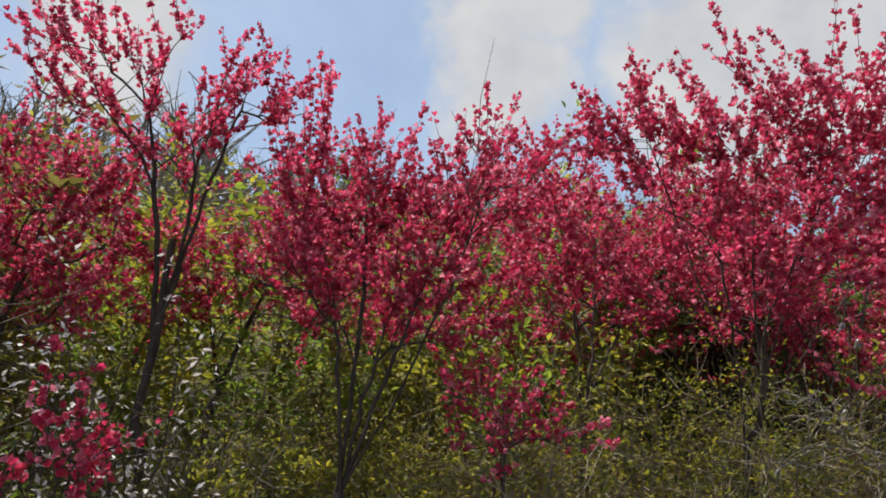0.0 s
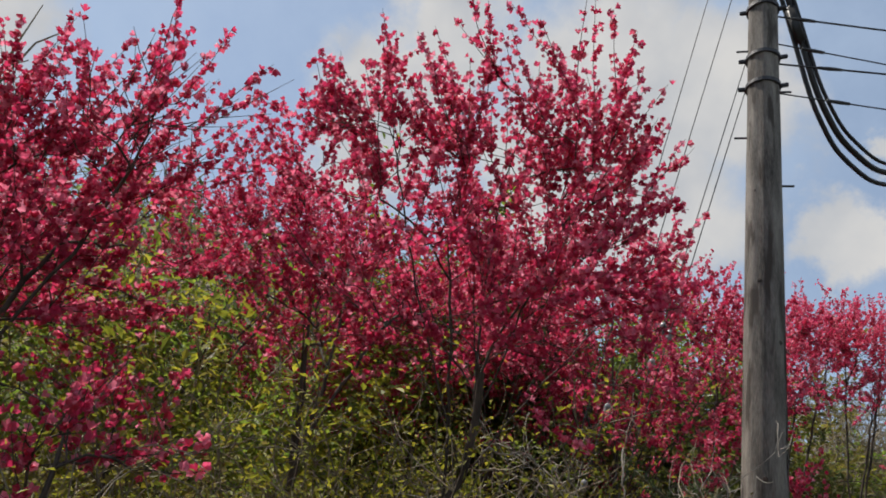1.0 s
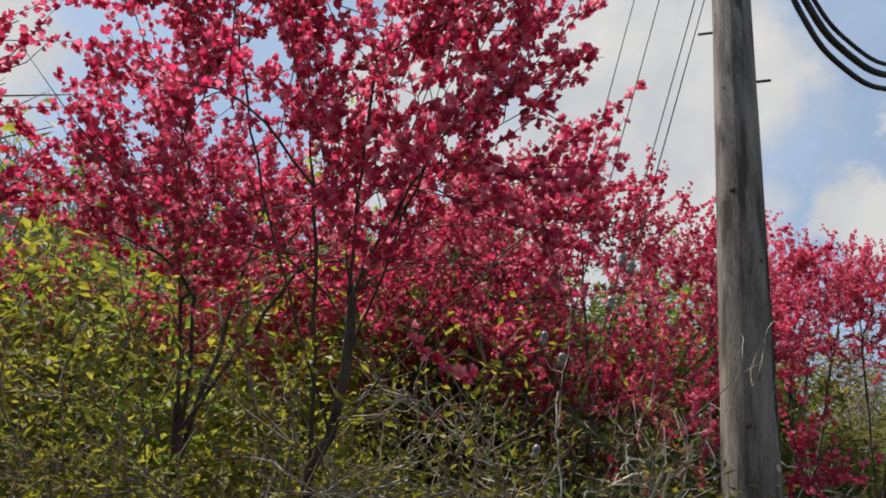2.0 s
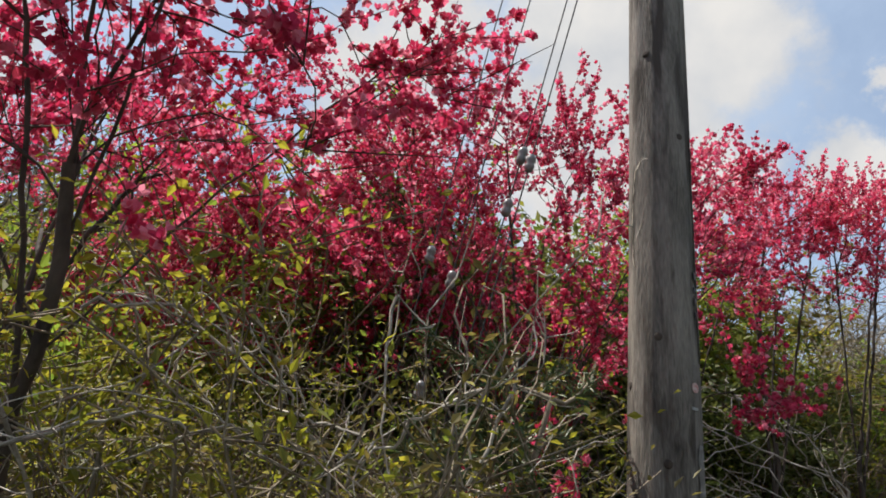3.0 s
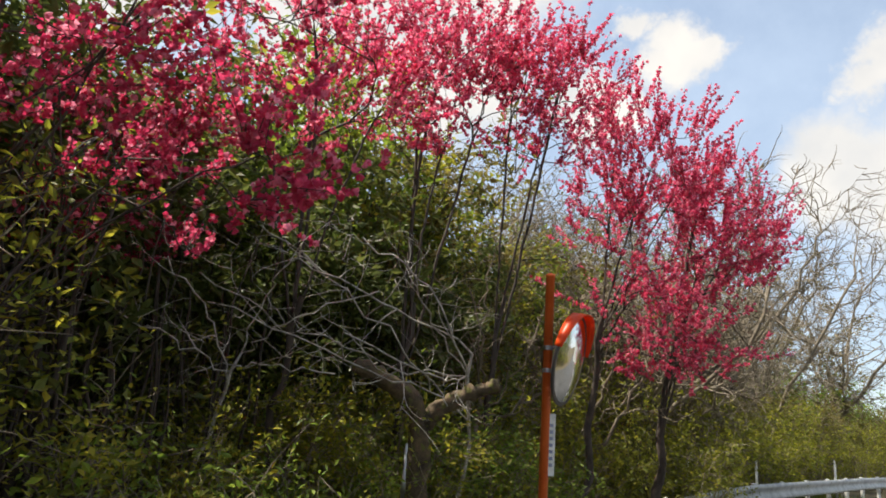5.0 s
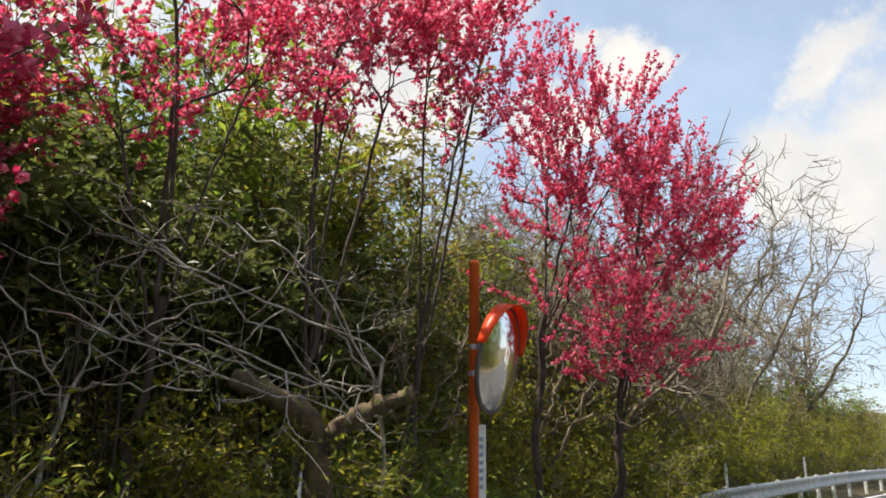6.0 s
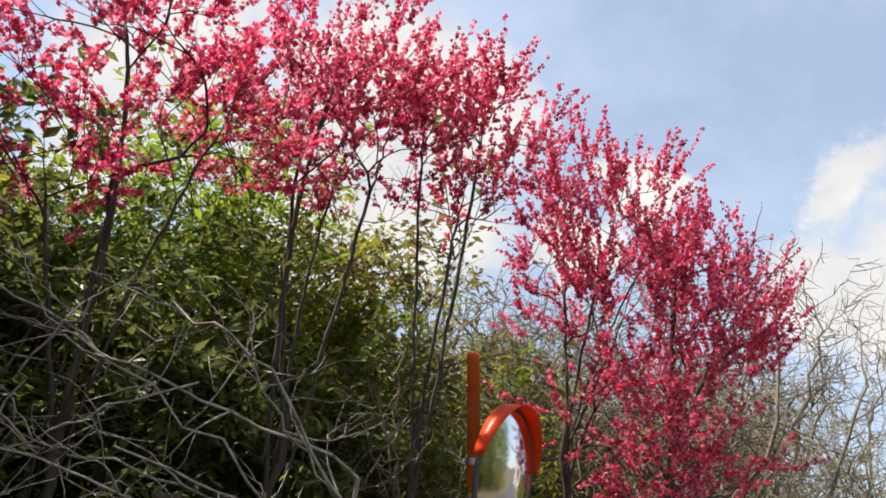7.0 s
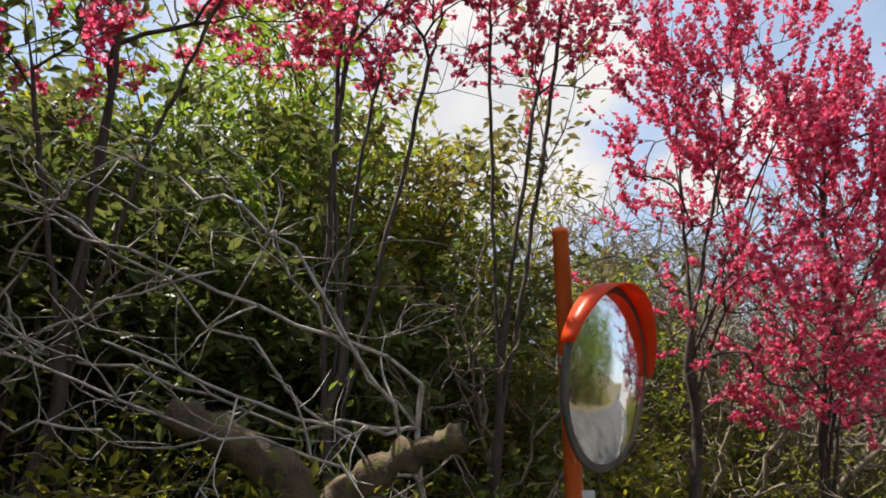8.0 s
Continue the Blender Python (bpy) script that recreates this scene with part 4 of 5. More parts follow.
# ---- shrubs and undergrowth ----
def shrub_model(name, seed, height, spread, stems, leaves, size, leaf, bark, label, category="shrub", low=0.25, group="", whorl=0.25):
    """A shrub: fanned stems with side twigs and leaves along them."""
    rng = np.random.default_rng(seed)
    bush = thing(name, (0, 0, 0), label, category, group)
    lines, spots, ways = [], [], []
    for _ in range(stems):
        a = rng.random() * 2 * np.pi
        out = spread * (0.25 + 0.75 * rng.random() ** 0.7)
        top = np.array([math.cos(a) * out, math.sin(a) * out, height * (0.55 + 0.45 * rng.random())])
        root = np.array([math.cos(a) * 0.10 * spread, math.sin(a) * 0.10 * spread, 0]) + rng.normal(size=3) * [0.05, 0.05, 0]
        main = curve_to(rng, root, top, 0.07, 7, 0.05)
        lines.append((main, taper(0.0065 * height ** 0.5, 0.002, 7)))
        for _ in range(9):
            k = int(rng.integers(2, 7))
            w = unit(np.array([math.cos(a), math.sin(a), 0.5]) * 0.5 + rng.normal(size=3) * 0.7)
            tw = curve_to(rng, main[k], main[k] + w * height * (0.12 + 0.18 * rng.random()), 0.10, 4)
            lines.append((tw, taper(0.0035 * max(1, height / 2), 0.0014 * max(1, height / 2.4), 4)))
            spots.append(tw[1:])
            ways.append(np.repeat(w[None], 3, 0))
        spots.append(main[3:])
        ways.append(np.repeat(unit(top - root)[None], 4, 0))
    spots, ways = np.concatenate(spots), np.concatenate(ways)
    keep = spots[:, 2] > low * height * rng.random(len(spots))
    spots, ways = spots[keep], ways[keep]
    pick = rng.integers(0, len(spots), leaves)
    place = spots[pick] + rng.normal(size=(leaves, 3)) * 0.035 * height ** 0.5
    place[:, 2] = np.maximum(place[:, 2], 0.02)
    v, f = tubes(lines, 3)
    attach("branchwork", mesh_of("branchwork", v, f, bark, True), bush)
    along = ways[pick] + rng.normal(size=(leaves, 3)) * 0.8
    v, f = scatter(*LEAF, place, rng.normal(size=(leaves, 3)) * 0.6 + np.array([0, 0, 0.9]), size * (0.6 + 0.7 * rng.random(leaves)), rng, along)
    attach("foliage", mesh_of("foliage", v, f, leaf), bush)["kind"] = "stuff"
    return bush


PLANTED = set()


def plant(models, places, rng, sink=0.04):
    """Sets the first model at the first place and so on round; later ones are copies."""
    for i, (x, y, scale) in enumerate(places):
        ob = models[i % len(models)]
        m = pose(x, y, level(x, y) - sink, 0, 0, rng.random() * 360)
        if ob.name not in PLANTED:
            PLANTED.add(ob.name)
            ob.matrix_basis = m @ Matrix.Diagonal((scale, scale, scale, 1))
        else:
            copy = copy_thing(ob, m)
            copy.scale = (scale, scale, scale)


def along_road(s, d):
    """A place s metres along the road past the pole's foot and d metres to its left."""
    i0 = int(np.argmin(((EDGE_LINE - np.array([0.55, -0.75])) ** 2).sum(1)))
    length = np.concatenate([[0], np.cumsum(np.linalg.norm(np.diff(EDGE_LINE, axis=0), axis=1))])
    t = length[i0] + s
    p = np.array([np.interp(t, length, EDGE_LINE[:, c]) for c in range(2)])
    n = np.array([np.interp(t, length, EDGE_LEFT[:, c]) for c in range(2)])
    return p + n * d


def build_shrubs():
    rng = np.random.default_rng(21)
    young = [shrub_model("shrub", 200 + i, 1.5, 0.6, 12, 1900, 0.042, YOUNG_LEAF, TWIG, "yellow-green budding shrub in the verge", group="verge shrubs") for i in range(3)]
    olive = [shrub_model("shrub", 210 + i, 1.5, 0.65, 13, 1900, 0.042, OLIVE_LEAF, TWIG, "olive brown leafy shrub under the trees", group="verge shrubs") for i in range(3)]
    green = [shrub_model("shrub", 220 + i, 1.3, 0.6, 12, 1900, 0.05, GREEN_LEAF, TWIG, "fresh green leafy shrub on the bank", group="verge shrubs") for i in range(2)]
    lime = shrub_model("shrub", 226, 1.3, 0.6, 12, 1900, 0.05, YOUNG_LEAF, TWIG, "bright lime green shrub on the bank", group="verge shrubs")
    rust = [shrub_model("shrub", 230, 1.1, 0.5, 10, 900, 0.05, RUST_LEAF, TWIG, "shrub with rusty orange leaves", group="verge shrubs")]
    twiggy = [shrub_model("bare_shrub", 235 + i, 1.7, 0.6, 14, 160, 0.04, STRAW, TWIG, "twiggy leafless shrub with dry remnants", group="bare shrubs") for i in range(2)]
    # kept open: the way from the road to the white shrub and to the low-forked tree
    lanes = [(np.array([-3.4, -4.7]), np.array([-4.84, -3.14]), 0.55), (np.array([-2.9, -4.6]), np.array([-4.2, -2.1]), 0.42)]

    def hides(q):
        for a, b, wide in lanes:
            t = np.clip(np.dot(np.array(q[:2]) - a, b - a) / np.dot(b - a, b - a), 0, 1)
            if np.linalg.norm(np.array(q[:2]) - a - (b - a) * t) < wide:
                return True
        return False

    spots = []
    for s in np.arange(-7.5, 1.5, 0.52):
        for d in (2.2, 3.0, 3.8):
            spots.append((*along_road(s + rng.normal() * 0.2, d + rng.normal() * 0.2), 0.85 + 0.35 * rng.random()))
    spots = [q for q in spots if not hides(q)]
    rng.shuffle(spots)
    kinds = young + olive + olive + green[:1] + twiggy
    rows = {id(k): [] for k in kinds}
    for i, s in enumerate(spots):
        rows[id(kinds[i % len(kinds)])].append(s)
    for k in {id(k): k for k in kinds}.values():
        plant([k], rows[id(k)], rng)
    near = [(*along_road(a + rng.normal() * 0.1, b + rng.normal() * 0.12), (0.86 if a < -1.6 else 1.02) + 0.22 * rng.random()) for a in np.arange(-5.2, 0.9, 0.5) for b in ((1.7, 2.2) if a < -1.6 else (0.95, 1.6) if a < -0.7 else (1.7, 2.3))]
    near = [q for q in near if not hides(q)]
    extra = [shrub_model("shrub", 240 + i, 1.75, 0.45, 10, 1300, 0.036, (OLIVE_LEAF, YOUNG_LEAF, YOUNG_LEAF)[i], TWIG, "thin twiggy shrub with sparse yellow-green leaves", group="thin verge shrubs") for i in range(3)]
    near += [(-1.9, -0.95, 1.25), (-1.45, -0.55, 1.3), (-0.95, -0.25, 1.25), (-1.7, -0.35, 1.35), (-2.3, -1.1, 1.2), (-0.6, 0.15, 1.2)]
    plant(extra, near, rng)
    far = [(*along_road(s + rng.normal() * 0.3, d + rng.normal() * 0.4), 1.2 + 0.6 * rng.random()) for s in np.arange(-9, 1.2, 1.3) for d in (5.6, 7.2)]
    back = [shrub_model("shrub", 250 + i, 1.9, 0.95, 15, 2400, 0.075, (YOUNG_LEAF, OLIVE_LEAF, GREEN_LEAF)[i], TWIG, "tall hedge-like shrub behind the orchard", group="background shrubs") for i in range(3)]
    plant(back, far, rng)
    low = [(*along_road(a, b), 0.85 + 0.3 * rng.random()) for a, b in ((1.4, 1.6), (2.0, 2.0), (2.6, 1.5), (3.2, 2.2), (3.7, 1.7), (4.2, 2.3), (4.9, 2.0), (5.3, 1.5), (5.9, 1.9), (6.5, 1.3), (7.1, 1.7), (7.9, 1.5), (8.8, 1.4), (9.7, 1.8), (2.9, 2.7), (4.6, 2.9))]
    plant([green[1]], low[::2], rng)
    plant([lime], low[1::2], rng)
    plant([lime, green[0]], [(*along_road(a, b), c) for a, b, c in ((2.0, 1.5, 0.9), (2.7, 2.0, 0.85), (3.4, 1.4, 0.75), (4.4, 1.5, 0.8), (6.8, 2.6, 1.25), (7.6, 2.3, 1.3), (8.4, 2.6, 1.3), (9.2, 2.2, 1.35), (7.2, 3.3, 1.4), (8.0, 3.6, 1.45), (9.0, 3.2, 1.4))], rng)
    bank = shrub_model("shrub", 228, 1.45, 0.8, 14, 1700, 0.055, YOUNG_LEAF, TWIG, "sunlit yellow-green shrub on the open slope", low=0.05, group="slope shrubs")
    plant([bank], [(x + rng.normal() * 0.2, y + rng.normal() * 0.2, 0.9 + 0.35 * rng.random()) for x, y in ((3.5, 6.5), (4.1, 6.6), (4.0, 7.4), (4.7, 7.0), (4.8, 7.8), (5.5, 7.4), (5.6, 8.3), (6.3, 7.9), (6.6, 8.8), (7.3, 8.2), (7.9, 9.2), (8.4, 8.5), (9.2, 9.6), (5.3, 9.2), (6.2, 9.8), (0.2, 6.9), (0.9, 7.1), (1.6, 7.2), (2.3, 7.3), (2.9, 7.6), (-0.4, 6.4))], rng)
    plant([green[1], bank], [(x + rng.normal() * 0.12, y + rng.normal() * 0.12, z) for x, y, z in ((2.9, 5.7, 1.3), (1.0, 5.1, 1.35), (3.3, 5.9, 1.25), (1.7, 5.3, 1.3), (2.4, 5.5, 1.35), (1.4, 4.9, 1.2), (3.05, 4.9, 1.15), (2.1, 5.0, 1.2), (3.9, 5.6, 1.1))], rng)
    plant(rust, [(*along_road(-5.6, 2.0), 0.85), (*along_road(-4.9, 2.4), 0.8)], rng)
    white = shrub_model("white_blossom_shrub", 260, 1.9, 0.34, 11, 800, 0.044, WHITE_BLOSSOM, BARK, "shrub with white blossom clusters on dark twigs", "flowering shrub")
    plant([white], [(-4.80, -3.10, 0.96)], rng)
    plant([lime], [(-4.7, -1.2, 1.0), (-5.0, -1.5, 0.95), (-3.9, -1.0, 1.0), (-5.3, -1.9, 0.9), (-4.4, -0.8, 1.1)], rng)


build_shrubs()


def build_thicket():
    """Dark upright saplings and evergreens behind the dead branches."""
    rng = np.random.default_rng(31)
    bank = thing("thicket", (1.0, 6.0, level(1.0, 6.0)), "dense thicket of dark upright sapling stems", "thicket")
    o = np.array([1.0, 6.0, level(1.0, 6.0)])
    for _ in range(130):
        p = along_road(rng.uniform(1.5, 5.4), rng.uniform(2.7, 4.6))
        z = level(*p) - 0.05
        top = np.array([p[0] + rng.normal() * 0.15, p[1] + rng.normal() * 0.15, z + rng.uniform(1.6, 3.4)])
        v, f = tubes([(curve_to(rng, (p[0], p[1], z), top, 0.03, 7) - o, taper(rng.uniform(0.010, 0.030), 0.005, 7))], 6)
        attach("sapling_stem", mesh_of("sapling_stem", v, f, BARK, True), bank)
    dark = [shrub_model("evergreen_tree", 300 + i, 3.6, 1.25, 16, 6500, 0.115, DARK_LEAF, BARK, "dark evergreen tree behind the dead branches", "tree", 0.95, "evergreen trees") for i in range(2)]
    plant(dark, [(*along_road(s, d), z) for s, d, z in ((3.2, 4.7, 1.12), (4.0, 4.9, 1.18), (4.9, 4.6, 1.1), (5.6, 4.9, 0.9), (3.4, 5.4, 1.3), (5.0, 5.4, 1.2), (4.3, 4.5, 1.2))] + [(1.3, 6.4, 1.1), (2.5, 6.8, 1.05), (3.0, 7.2, 0.95)], rng)
    lime = [shrub_model("leafy_tree", 310 + i, 4.4, 1.5, 16, 5200, 0.10, YOUNG_LEAF if i else GREEN_LEAF, BARK, "yellow-green leafing tree on the slope", "tree", 0.25, "leafing trees") for i in range(2)]
    plant(lime, [(*along_road(s, d), z) for s, d, z in ((-1.0, 7.4, 1.0), (1.6, 6.4, 1.15), (3.2, 6.6, 1.25), (4.9, 6.4, 1.25), (6.4, 5.8, 1.1), (7.8, 5.2, 0.9), (9.2, 4.6, 0.75), (-4.5, 8.2, 0.9), (11.5, 5.5, 0.8), (14, 6, 0.85), (17, 5.5, 0.9))], rng)


build_thicket()


def build_leafy():
    rng = np.random.default_rng(35)
    leafy = [shrub_model("leafy_tree", 330 + i, 3.1, 0.75, 11, 1500, 0.07, (YOUNG_LEAF, GREEN_LEAF)[i], BARK, "slender tree with fresh yellow-green leaves", "tree", 0.35, "leafing trees") for i in range(2)]
    grove = [shrub_model("leafy_tree", 370 + i, 5.6, 1.5, 17, 8500, 0.12, (GREEN_LEAF, YOUNG_LEAF, OLIVE_LEAF)[i], BARK, "bushy yellow-green tree on the slope", "tree", 0.12, "leafing trees") for i in range(3)]
    plant(grove, [(0.3, 8.0, 1.0), (1.5, 8.3, 1.05), (3.2, 8.5, 1.12), (2.3, 7.9, 1.06), (3.9, 9.2, 0.98), (-0.9, 7.4, 1.0), (5.6, 10.4, 0.85), (-2.2, 6.8, 0.95), (7.2, 11.6, 0.9)], rng)
    plant(leafy, [(-0.55, 2.6, 1.1), (-0.9, 1.9, 0.85), (-2.4, 1.4, 0.8), (-3.9, 0.9, 0.65), (3.0, 6.4, 0.8)], rng)
    slope = shrub_model("leafy_tree", 336, 3.1, 0.75, 11, 2300, 0.07, YOUNG_LEAF, BARK, "slender tree with fresh yellow-green leaves", "tree", 0.35, "leafing trees")
    plant([slope], [(3.9, 7.3, 0.95), (4.6, 7.9, 1.0), (5.3, 8.5, 1.05), (6.4, 8.6, 1.0), (7.3, 8.9, 1.0), (5.4, 7.3, 0.62), (6.9, 7.7, 0.66)], np.random.default_rng(36))
    hedge = [shrub_model("shrub", 340 + i, 1.8, 0.95, 14, 2200, 0.075, (YOUNG_LEAF, OLIVE_LEAF, GREEN_LEAF)[i], TWIG, "yellow-green shrub behind the guard rail", group="shrubs at the bend") for i in range(3)]
    plant(hedge, [(*along_road(a + rng.normal() * 0.3, b + rng.normal() * 0.3), 1.08 + 0.30 * (b - 1.7) + 0.5 * rng.random()) for a in list(np.arange(8.2, 27, 1.4)) + list(np.arange(28, 50, 2.6)) for b in (1.6, 3.4, 5.6)], rng)
    tall = [shrub_model("tall_tree", 360 + i, 6.0, 1.7, 18, 5200, 0.11, (OLIVE_LEAF, YOUNG_LEAF, STRAW)[i], TWIG, "tall twiggy olive-brown tree beyond the bend", "tree", 0.1, "tall trees beyond the bend") for i in range(3)]
    plant(tall, [(*along_road(a + rng.normal() * 0.4, b), c) for a, b, c in ((9.5, 3.8, 0.8), (11, 5.6, 0.95), (12.5, 3.6, 0.9), (14, 5.8, 1.0), (15.8, 3.6, 0.9), (17.5, 6.0, 1.1), (20, 4.2, 1.0), (23, 6.2, 1.2), (26, 4.6, 1.2), (30, 7, 1.4), (8.2, 5.2, 0.8), (35, 5, 1.5))], rng)
    far = [shrub_model("roadside_tree", 350 + i, 4.6, 1.5, 15, 3800, 0.11, (DARK_LEAF, GREEN_LEAF)[i], BARK, "dark green tree across the road", "tree", 0.3, "trees across the road") for i in range(2)]
    plant(far, [(*along_road(a, b), 1.35 + 0.35 * rng.random()) for a, b in ((-10, -8.2), (-7.5, -8.6), (-5, -8.0), (-2.6, -8.4), (-0.4, -7.9), (1.8, -8.4), (4, -8.0), (6.4, -8.6), (9, -8.4), (12, -9), (14.5, -8.2), (17, -8.8), (19.5, -8.2), (22, -9), (8, -11), (13, -11.5), (18, -11.5))] + [(14, 3.4, 1.1), (11, 1.6, 1.0), (17, 5.2, 1.2), (20, 7.2, 1.2), (9.3, -0.6, 1.0), (12.6, 2.2, 1.2)], rng)


build_leafy()


def pine_model():
    """A low pine: whorled boughs with needle tufts."""
    rng = np.random.default_rng(52)
    x, y = -0.52, -0.35
    z = level(x, y) - 0.05
    pine = thing("young_pine", (x, y, z), "low young pine with dark green needle tufts", "pine tree")
    o = np.array([x, y, z])
    trunk = curve_to(rng, (0, 0, 0), (0.06, 0.10, 2.15), 0.03, 9)
    lines, tips, ways = [(trunk, taper(0.028, 0.010, 9))], [], []
    for k in range(24):
        q = trunk[int(rng.integers(4, 9))]
        a = rng.random() * 2 * np.pi
        w = unit(np.array([math.cos(a), math.sin(a), 0.35 + 0.3 * rng.random()]))
        br = curve_to(rng, q, q + w * (0.25 + 0.35 * rng.random()), 0.09, 6, -0.05)
        lines.append((br, taper(0.010, 0.004, 6)))
        for j in range(2, 6):
            tips.append(br[j])
            ways.append(w)
    v, f = tubes(lines, 6)
    attach("bough_frame", mesh_of("bough_frame", v, f, TWIG, True), pine)
    tips, ways = np.asarray(tips), np.asarray(ways)
    n = 5200
    pick = rng.integers(0, len(tips), n)
    along = ways[pick] * 0.8 + rng.normal(size=(n, 3)) * 0.65
    v, f = scatter([(a, b * 0.22, c) for a, b, c in BLADE[0]], BLADE[1], tips[pick] + rng.normal(size=(n, 3)) * 0.012, rng.normal(size=(n, 3)), 0.05 + 0.045 * rng.random(n), rng, along)
    attach("needles", mesh_of("needles", v, f, NEEDLE), pine)["kind"] = "stuff"


pine_model()


def build_grass():
    rng = np.random.default_rng(61)
    for name, label, material, count, s0, s1, d0, d1, tall in (("verge_grass", "green and yellow grass tufts along the verge", GRASS, 26000, -9, 26, 0.05, 4.0, 0.34),
                                                               ("dry_grass", "straw-coloured dry grass and stalks", STRAW, 16000, -9, 14, 0.3, 5.5, 0.6)):
        ss, dd = rng.uniform(s0, s1, count // 40), d0 + (d1 - d0) * rng.random(count // 40)
        tuft = np.array([along_road(a, b) for a, b in zip(ss, dd)])
        zs = land(tuft[:, 0], tuft[:, 1])
        pick = rng.integers(0, len(tuft), count)
        p = np.concatenate([tuft[pick] + rng.normal(size=(count, 2)) * 0.09, zs[pick, None] - 0.02], 1)
        up = np.array([0, 0, 1.0]) + rng.normal(size=(count, 3)) * 0.33
        v, f = scatter([(x, y * 1.6, z) for x, y, z in BLADE[0]], BLADE[1], p, rng.normal(size=(count, 3)), tall * (0.4 + 0.8 * rng.random(count)), rng, up)
        tagged(new(name, mesh_of(name, v, f, material)), label, "grass", kind="stuff")


build_grass()


# ---- the distance ----
def build_woods():
    rng = np.random.default_rng(81)
    lines, cone_p, cone_n, cone_s = [], [], [], []
    count = 0
    while count < 760:
        x, y = rng.uniform(-90, 55), rng.uniform(-30, 95)
        d = off_road(np.array([x]), np.array([y]))[0]
        if d < 11 or d > 66:
            continue
        count += 1
        z = level(x, y) - 0.2
        h = rng.uniform(3.5, 6.5)
        if rng.random() < 0.14 and d > 38:
            k = 260
            t = rng.random(k) ** 0.7
            a = rng.random(k) * 2 * np.pi
            r = (1 - t) * h * 0.22 + 0.1
            cone_p.append(np.stack([x + r * np.cos(a), y + r * np.sin(a), z + h * 0.12 + t * h * 1.05], 1))
            cone_n.append(np.stack([np.cos(a), np.sin(a), 0.6 + 0 * a], 1))
            cone_s.append(np.full(k, 0.34))
            continue
        lines.append((np.array([(x, y, z), (x + 0.1, y, z + h * 0.5), (x, y + 0.1, z + h * 0.75)]), [0.10, 0.07, 0.04]))
        for _ in range(26):
            a, e = rng.random() * 2 * np.pi, rng.uniform(0.3, 1.35)
            q = np.array([x, y, z + h * rng.uniform(0.3, 0.7)])
            w = np.array([math.cos(a) * math.cos(e), math.sin(a) * math.cos(e), math.sin(e)])
            run = h * rng.uniform(0.15, 0.38)
            lines.append((np.array([q, q + w * run * 0.55 + rng.normal(size=3) * 0.1, q + w * run + rng.normal(size=3) * 0.2]), [0.035, 0.022, 0.010]))
    v, f = tubes(lines, 3)
    tagged(new("hill_woods", mesh_of("hill_woods", v, f, TWIG)), "hazy leafless grey-brown woods on the hill", "woods", kind="stuff")
    p, nn, s = np.concatenate(cone_p), np.concatenate(cone_n), np.concatenate(cone_s)
    v, f = scatter(*LEAF, p, nn + rng.normal(size=nn.shape) * 0.4, s * (0.7 + 0.7 * rng.random(len(s))), rng)
    tagged(new("hill_conifers", mesh_of("hill_conifers", v, f, DARK_LEAF)), "dark conifers scattered on the hill", "conifers", kind="stuff")
    for name, count, d0, d1, size, material, label in (("near_scrub", 70000, 5.5, 17, 0.15, OLIVE_LEAF, "olive scrub covering the near slope"), ("lime_scrub", 45000, 6, 20, 0.14, YOUNG_LEAF, "yellow-green scrub on the near slope"),
                                                       ("hill_scrub", 40000, 15, 60, 0.42, HILL_LEAF, "olive scrub covering the hillside")):
        x, y = rng.uniform(-26 if d1 < 30 else -75, 30 if d1 < 30 else 50, count * 3), rng.uniform(-14, 34 if d1 < 30 else 85, count * 3)
        d = off_road(x, y)
        heap = np.sin(x * 1.3 + 0.8 * y) * np.cos(y * 1.1 - 0.5 * x)
        keep = (((d > d0) & (d < d1)) | ((d < -6.8) & (d > -16) & (d1 < 30))) & (heap + rng.normal(size=len(x)) * 0.4 > (0.0 if "lime" in name else -0.6))
        x, y, heap = x[keep][:count], y[keep][:count], heap[keep][:count]
        p = np.stack([x, y, land(x, y) + rng.random(len(x)) ** 1.3 * (0.7 + 0.7 * heap.clip(0, 1)) * (1 if d1 < 30 else 2)], 1)
        v, f = scatter(*LEAF, p, rng.normal(size=p.shape) * 0.6 + np.array([0, 0, 0.8]), size * (0.6 + 0.9 * rng.random(len(p))), rng)
        tagged(new(name, mesh_of(name, v, f, material)), label, "scrub", kind="stuff")


build_woods()

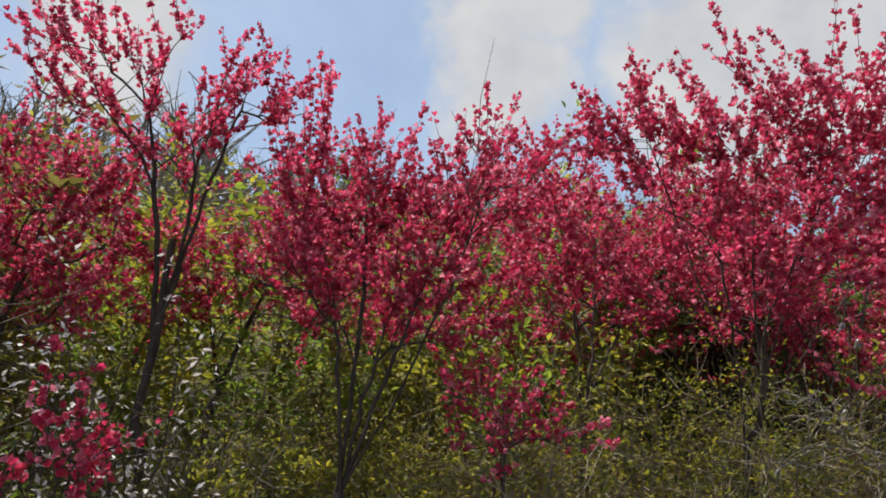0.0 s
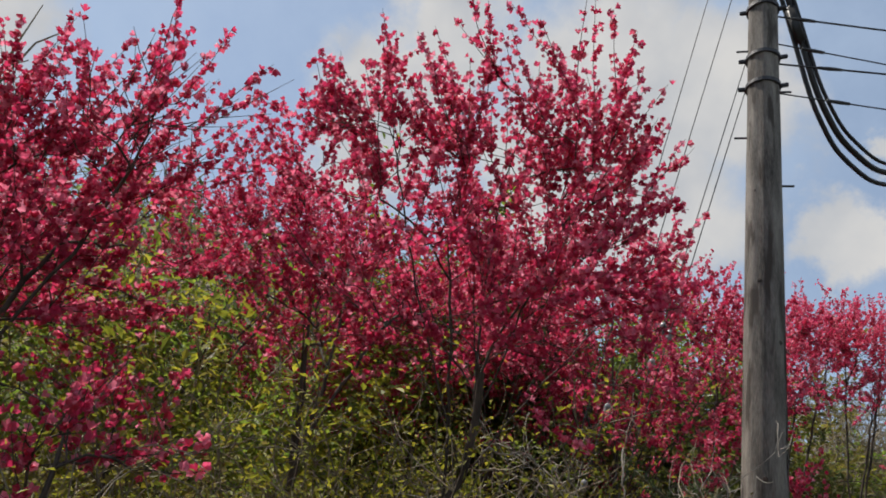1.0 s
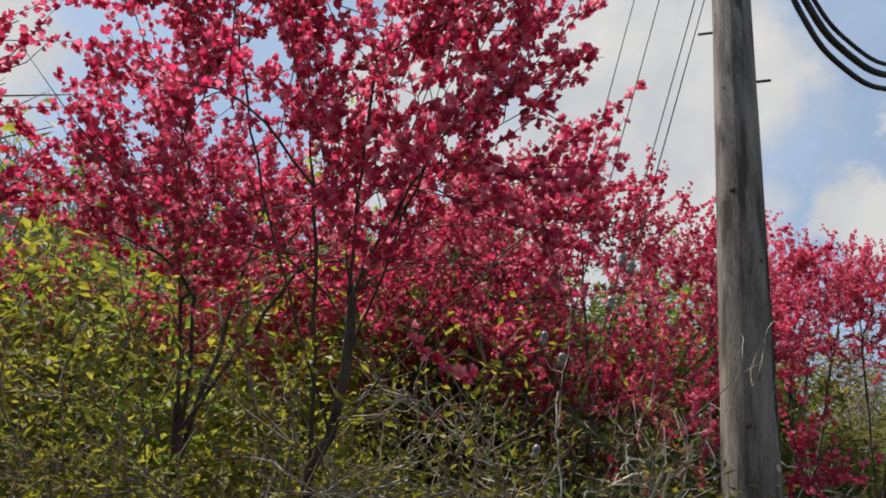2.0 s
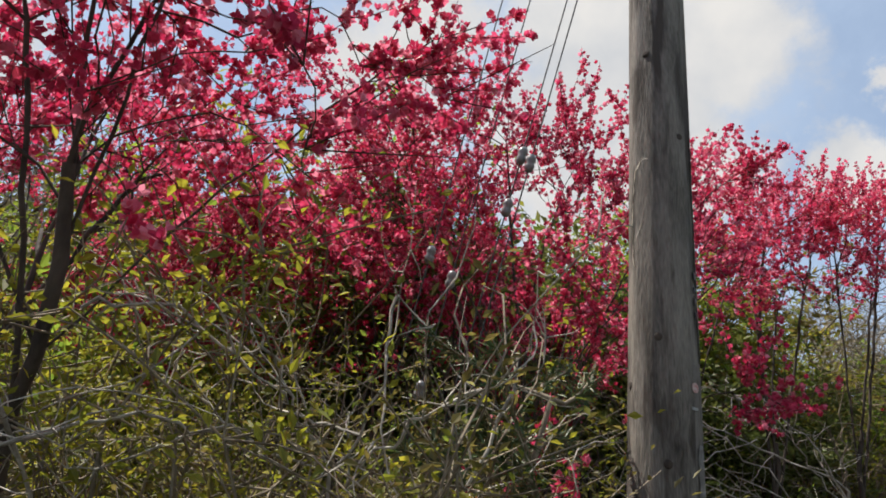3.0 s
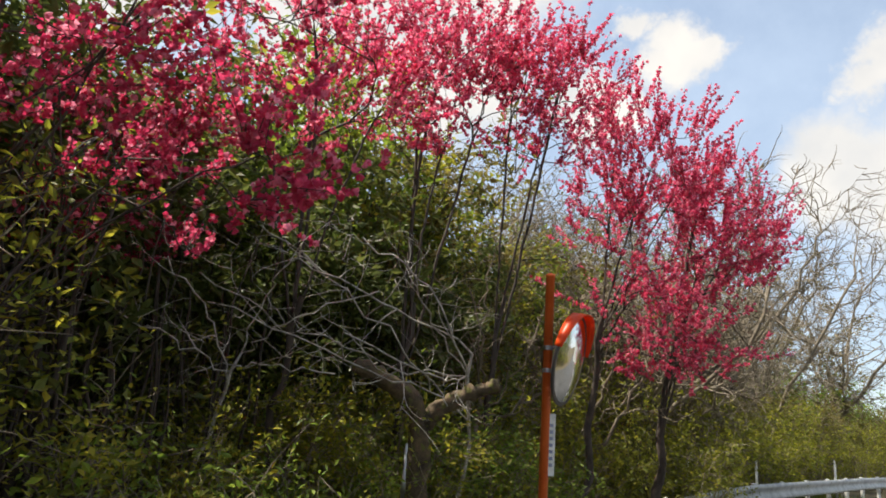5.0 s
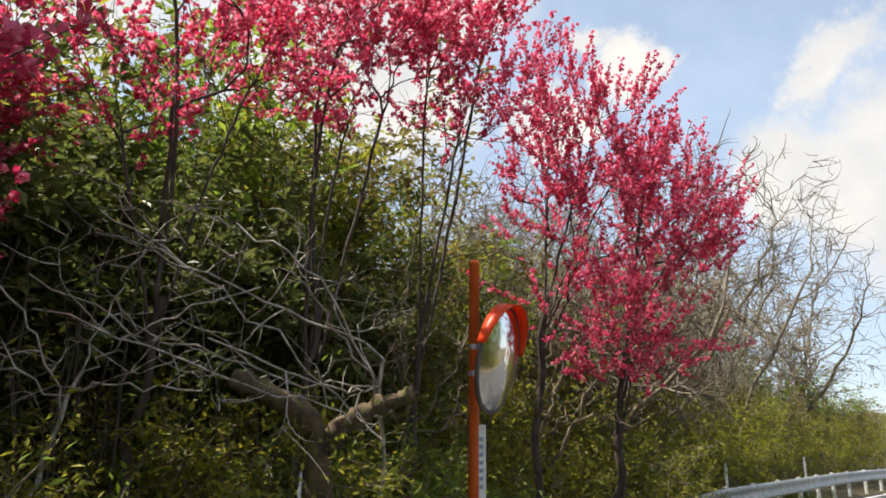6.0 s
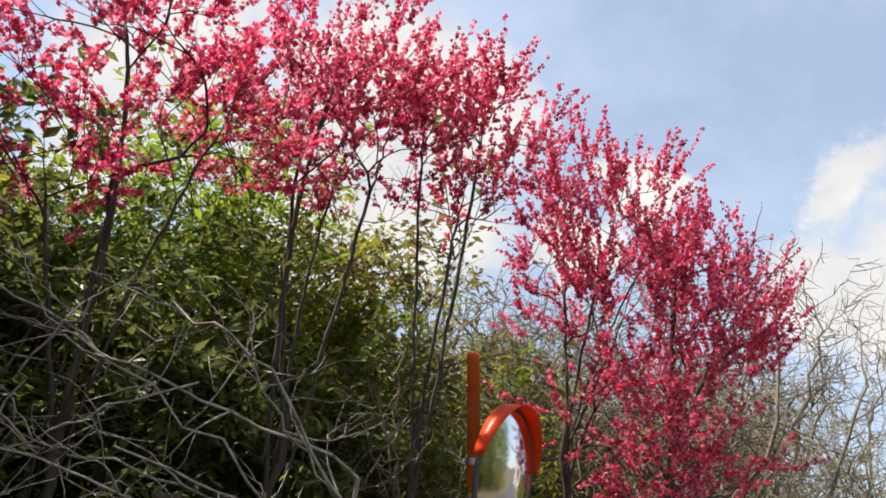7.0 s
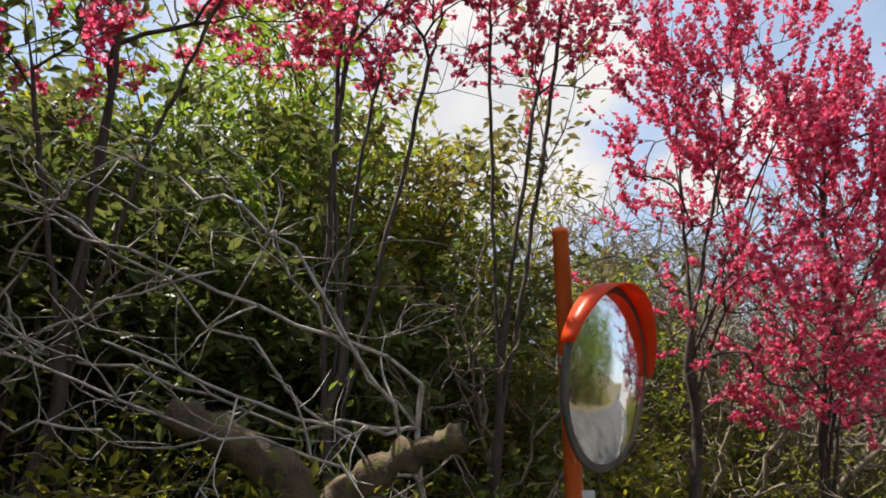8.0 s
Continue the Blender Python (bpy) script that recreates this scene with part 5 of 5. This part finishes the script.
for k, (s, d, h) in enumerate(((9.6, 1.6, 4.2), (10.8, 2.6, 5.0), (12.4, 1.8, 5.4), (13.6, 3.4, 6.0), (15.4, 2.2, 5.6), (17.0, 4.0, 6.6), (19.0, 2.6, 6.4), (21.5, 4.4, 7.4), (25, 3.0, 7.6), (30, 5.0, 9.0), (36, 4.0, 10.0), (8.8, 3.6, 4.6), (11.4, 5.0, 5.6), (12.8, 5.4, 6.2), (14.6, 4.6, 6.2), (16.2, 1.6, 5.0), (18, 5.5, 7), (11.6, 2.8, 5.4), (13.0, 2.2, 5.4), (14.2, 1.4, 5.2))):
    x, y = along_road(s, d)
    z = level(x, y)
    h *= 1.3 if s > 12 else 1.0
    w = h * 0.34
    bare_tree("bare_tree", 400 + k, (x, y), (x + 0.1, y, z + h * 0.22), [(x + w * math.cos(a), y + w * math.sin(a), z + h * (0.50 + 0.40 * ((i * 7) % 5) / 4)) for i, a in enumerate(np.arange(8) * 0.8)],
              0.012 * h, "leafless grey-brown tree beside the bend", TWIG, 12 if s > 11 else 5, 0.17 * h, 8 if s > 11 else 5, group="leafless trees at the bend")


def build_house():
    x, y = 62.0, 34.0
    house = thing("house", (x, y, level(x, y) - 0.2), "pale two-storey house behind the trees", "house", turn=28)
    part("wall", rounded_box((10, 7, 6.2), pose(0, 0, 3.1), 0.03), HOUSE_WALL, house, "off-white rendered wall")
    bm = bmesh.new()
    rows = [[bm.verts.new((sx * 5.6, yy, zz)) for yy, zz in ((-4.1, 6.0), (0, 8.3), (4.1, 6.0), (4.1, 6.25), (0, 8.6), (-4.1, 6.25))] for sx in (-1, 1)]
    for i in range(6):
        bm.faces.new((rows[0][i], rows[0][(i + 1) % 6], rows[1][(i + 1) % 6], rows[1][i]))
    bm.faces.new(rows[0])
    bm.faces.new(rows[1][::-1])
    bmesh.ops.recalc_face_normals(bm, faces=bm.faces[:])
    part("roof", bm, ROOF_TILE, house, "dark grey gabled roof")
    for wx in (-3, 0, 3):
        for wz in (1.6, 4.6):
            win = part("window", rounded_box((1.5, 0.10, 1.2), pose(wx, -3.5, wz), 0.01), WHITE_STEEL, house)
            part("pane", rounded_box((1.3, 0.04, 1.0), pose(wx, -3.55, wz), 0.005), WINDOW_DARK, win)


build_house()
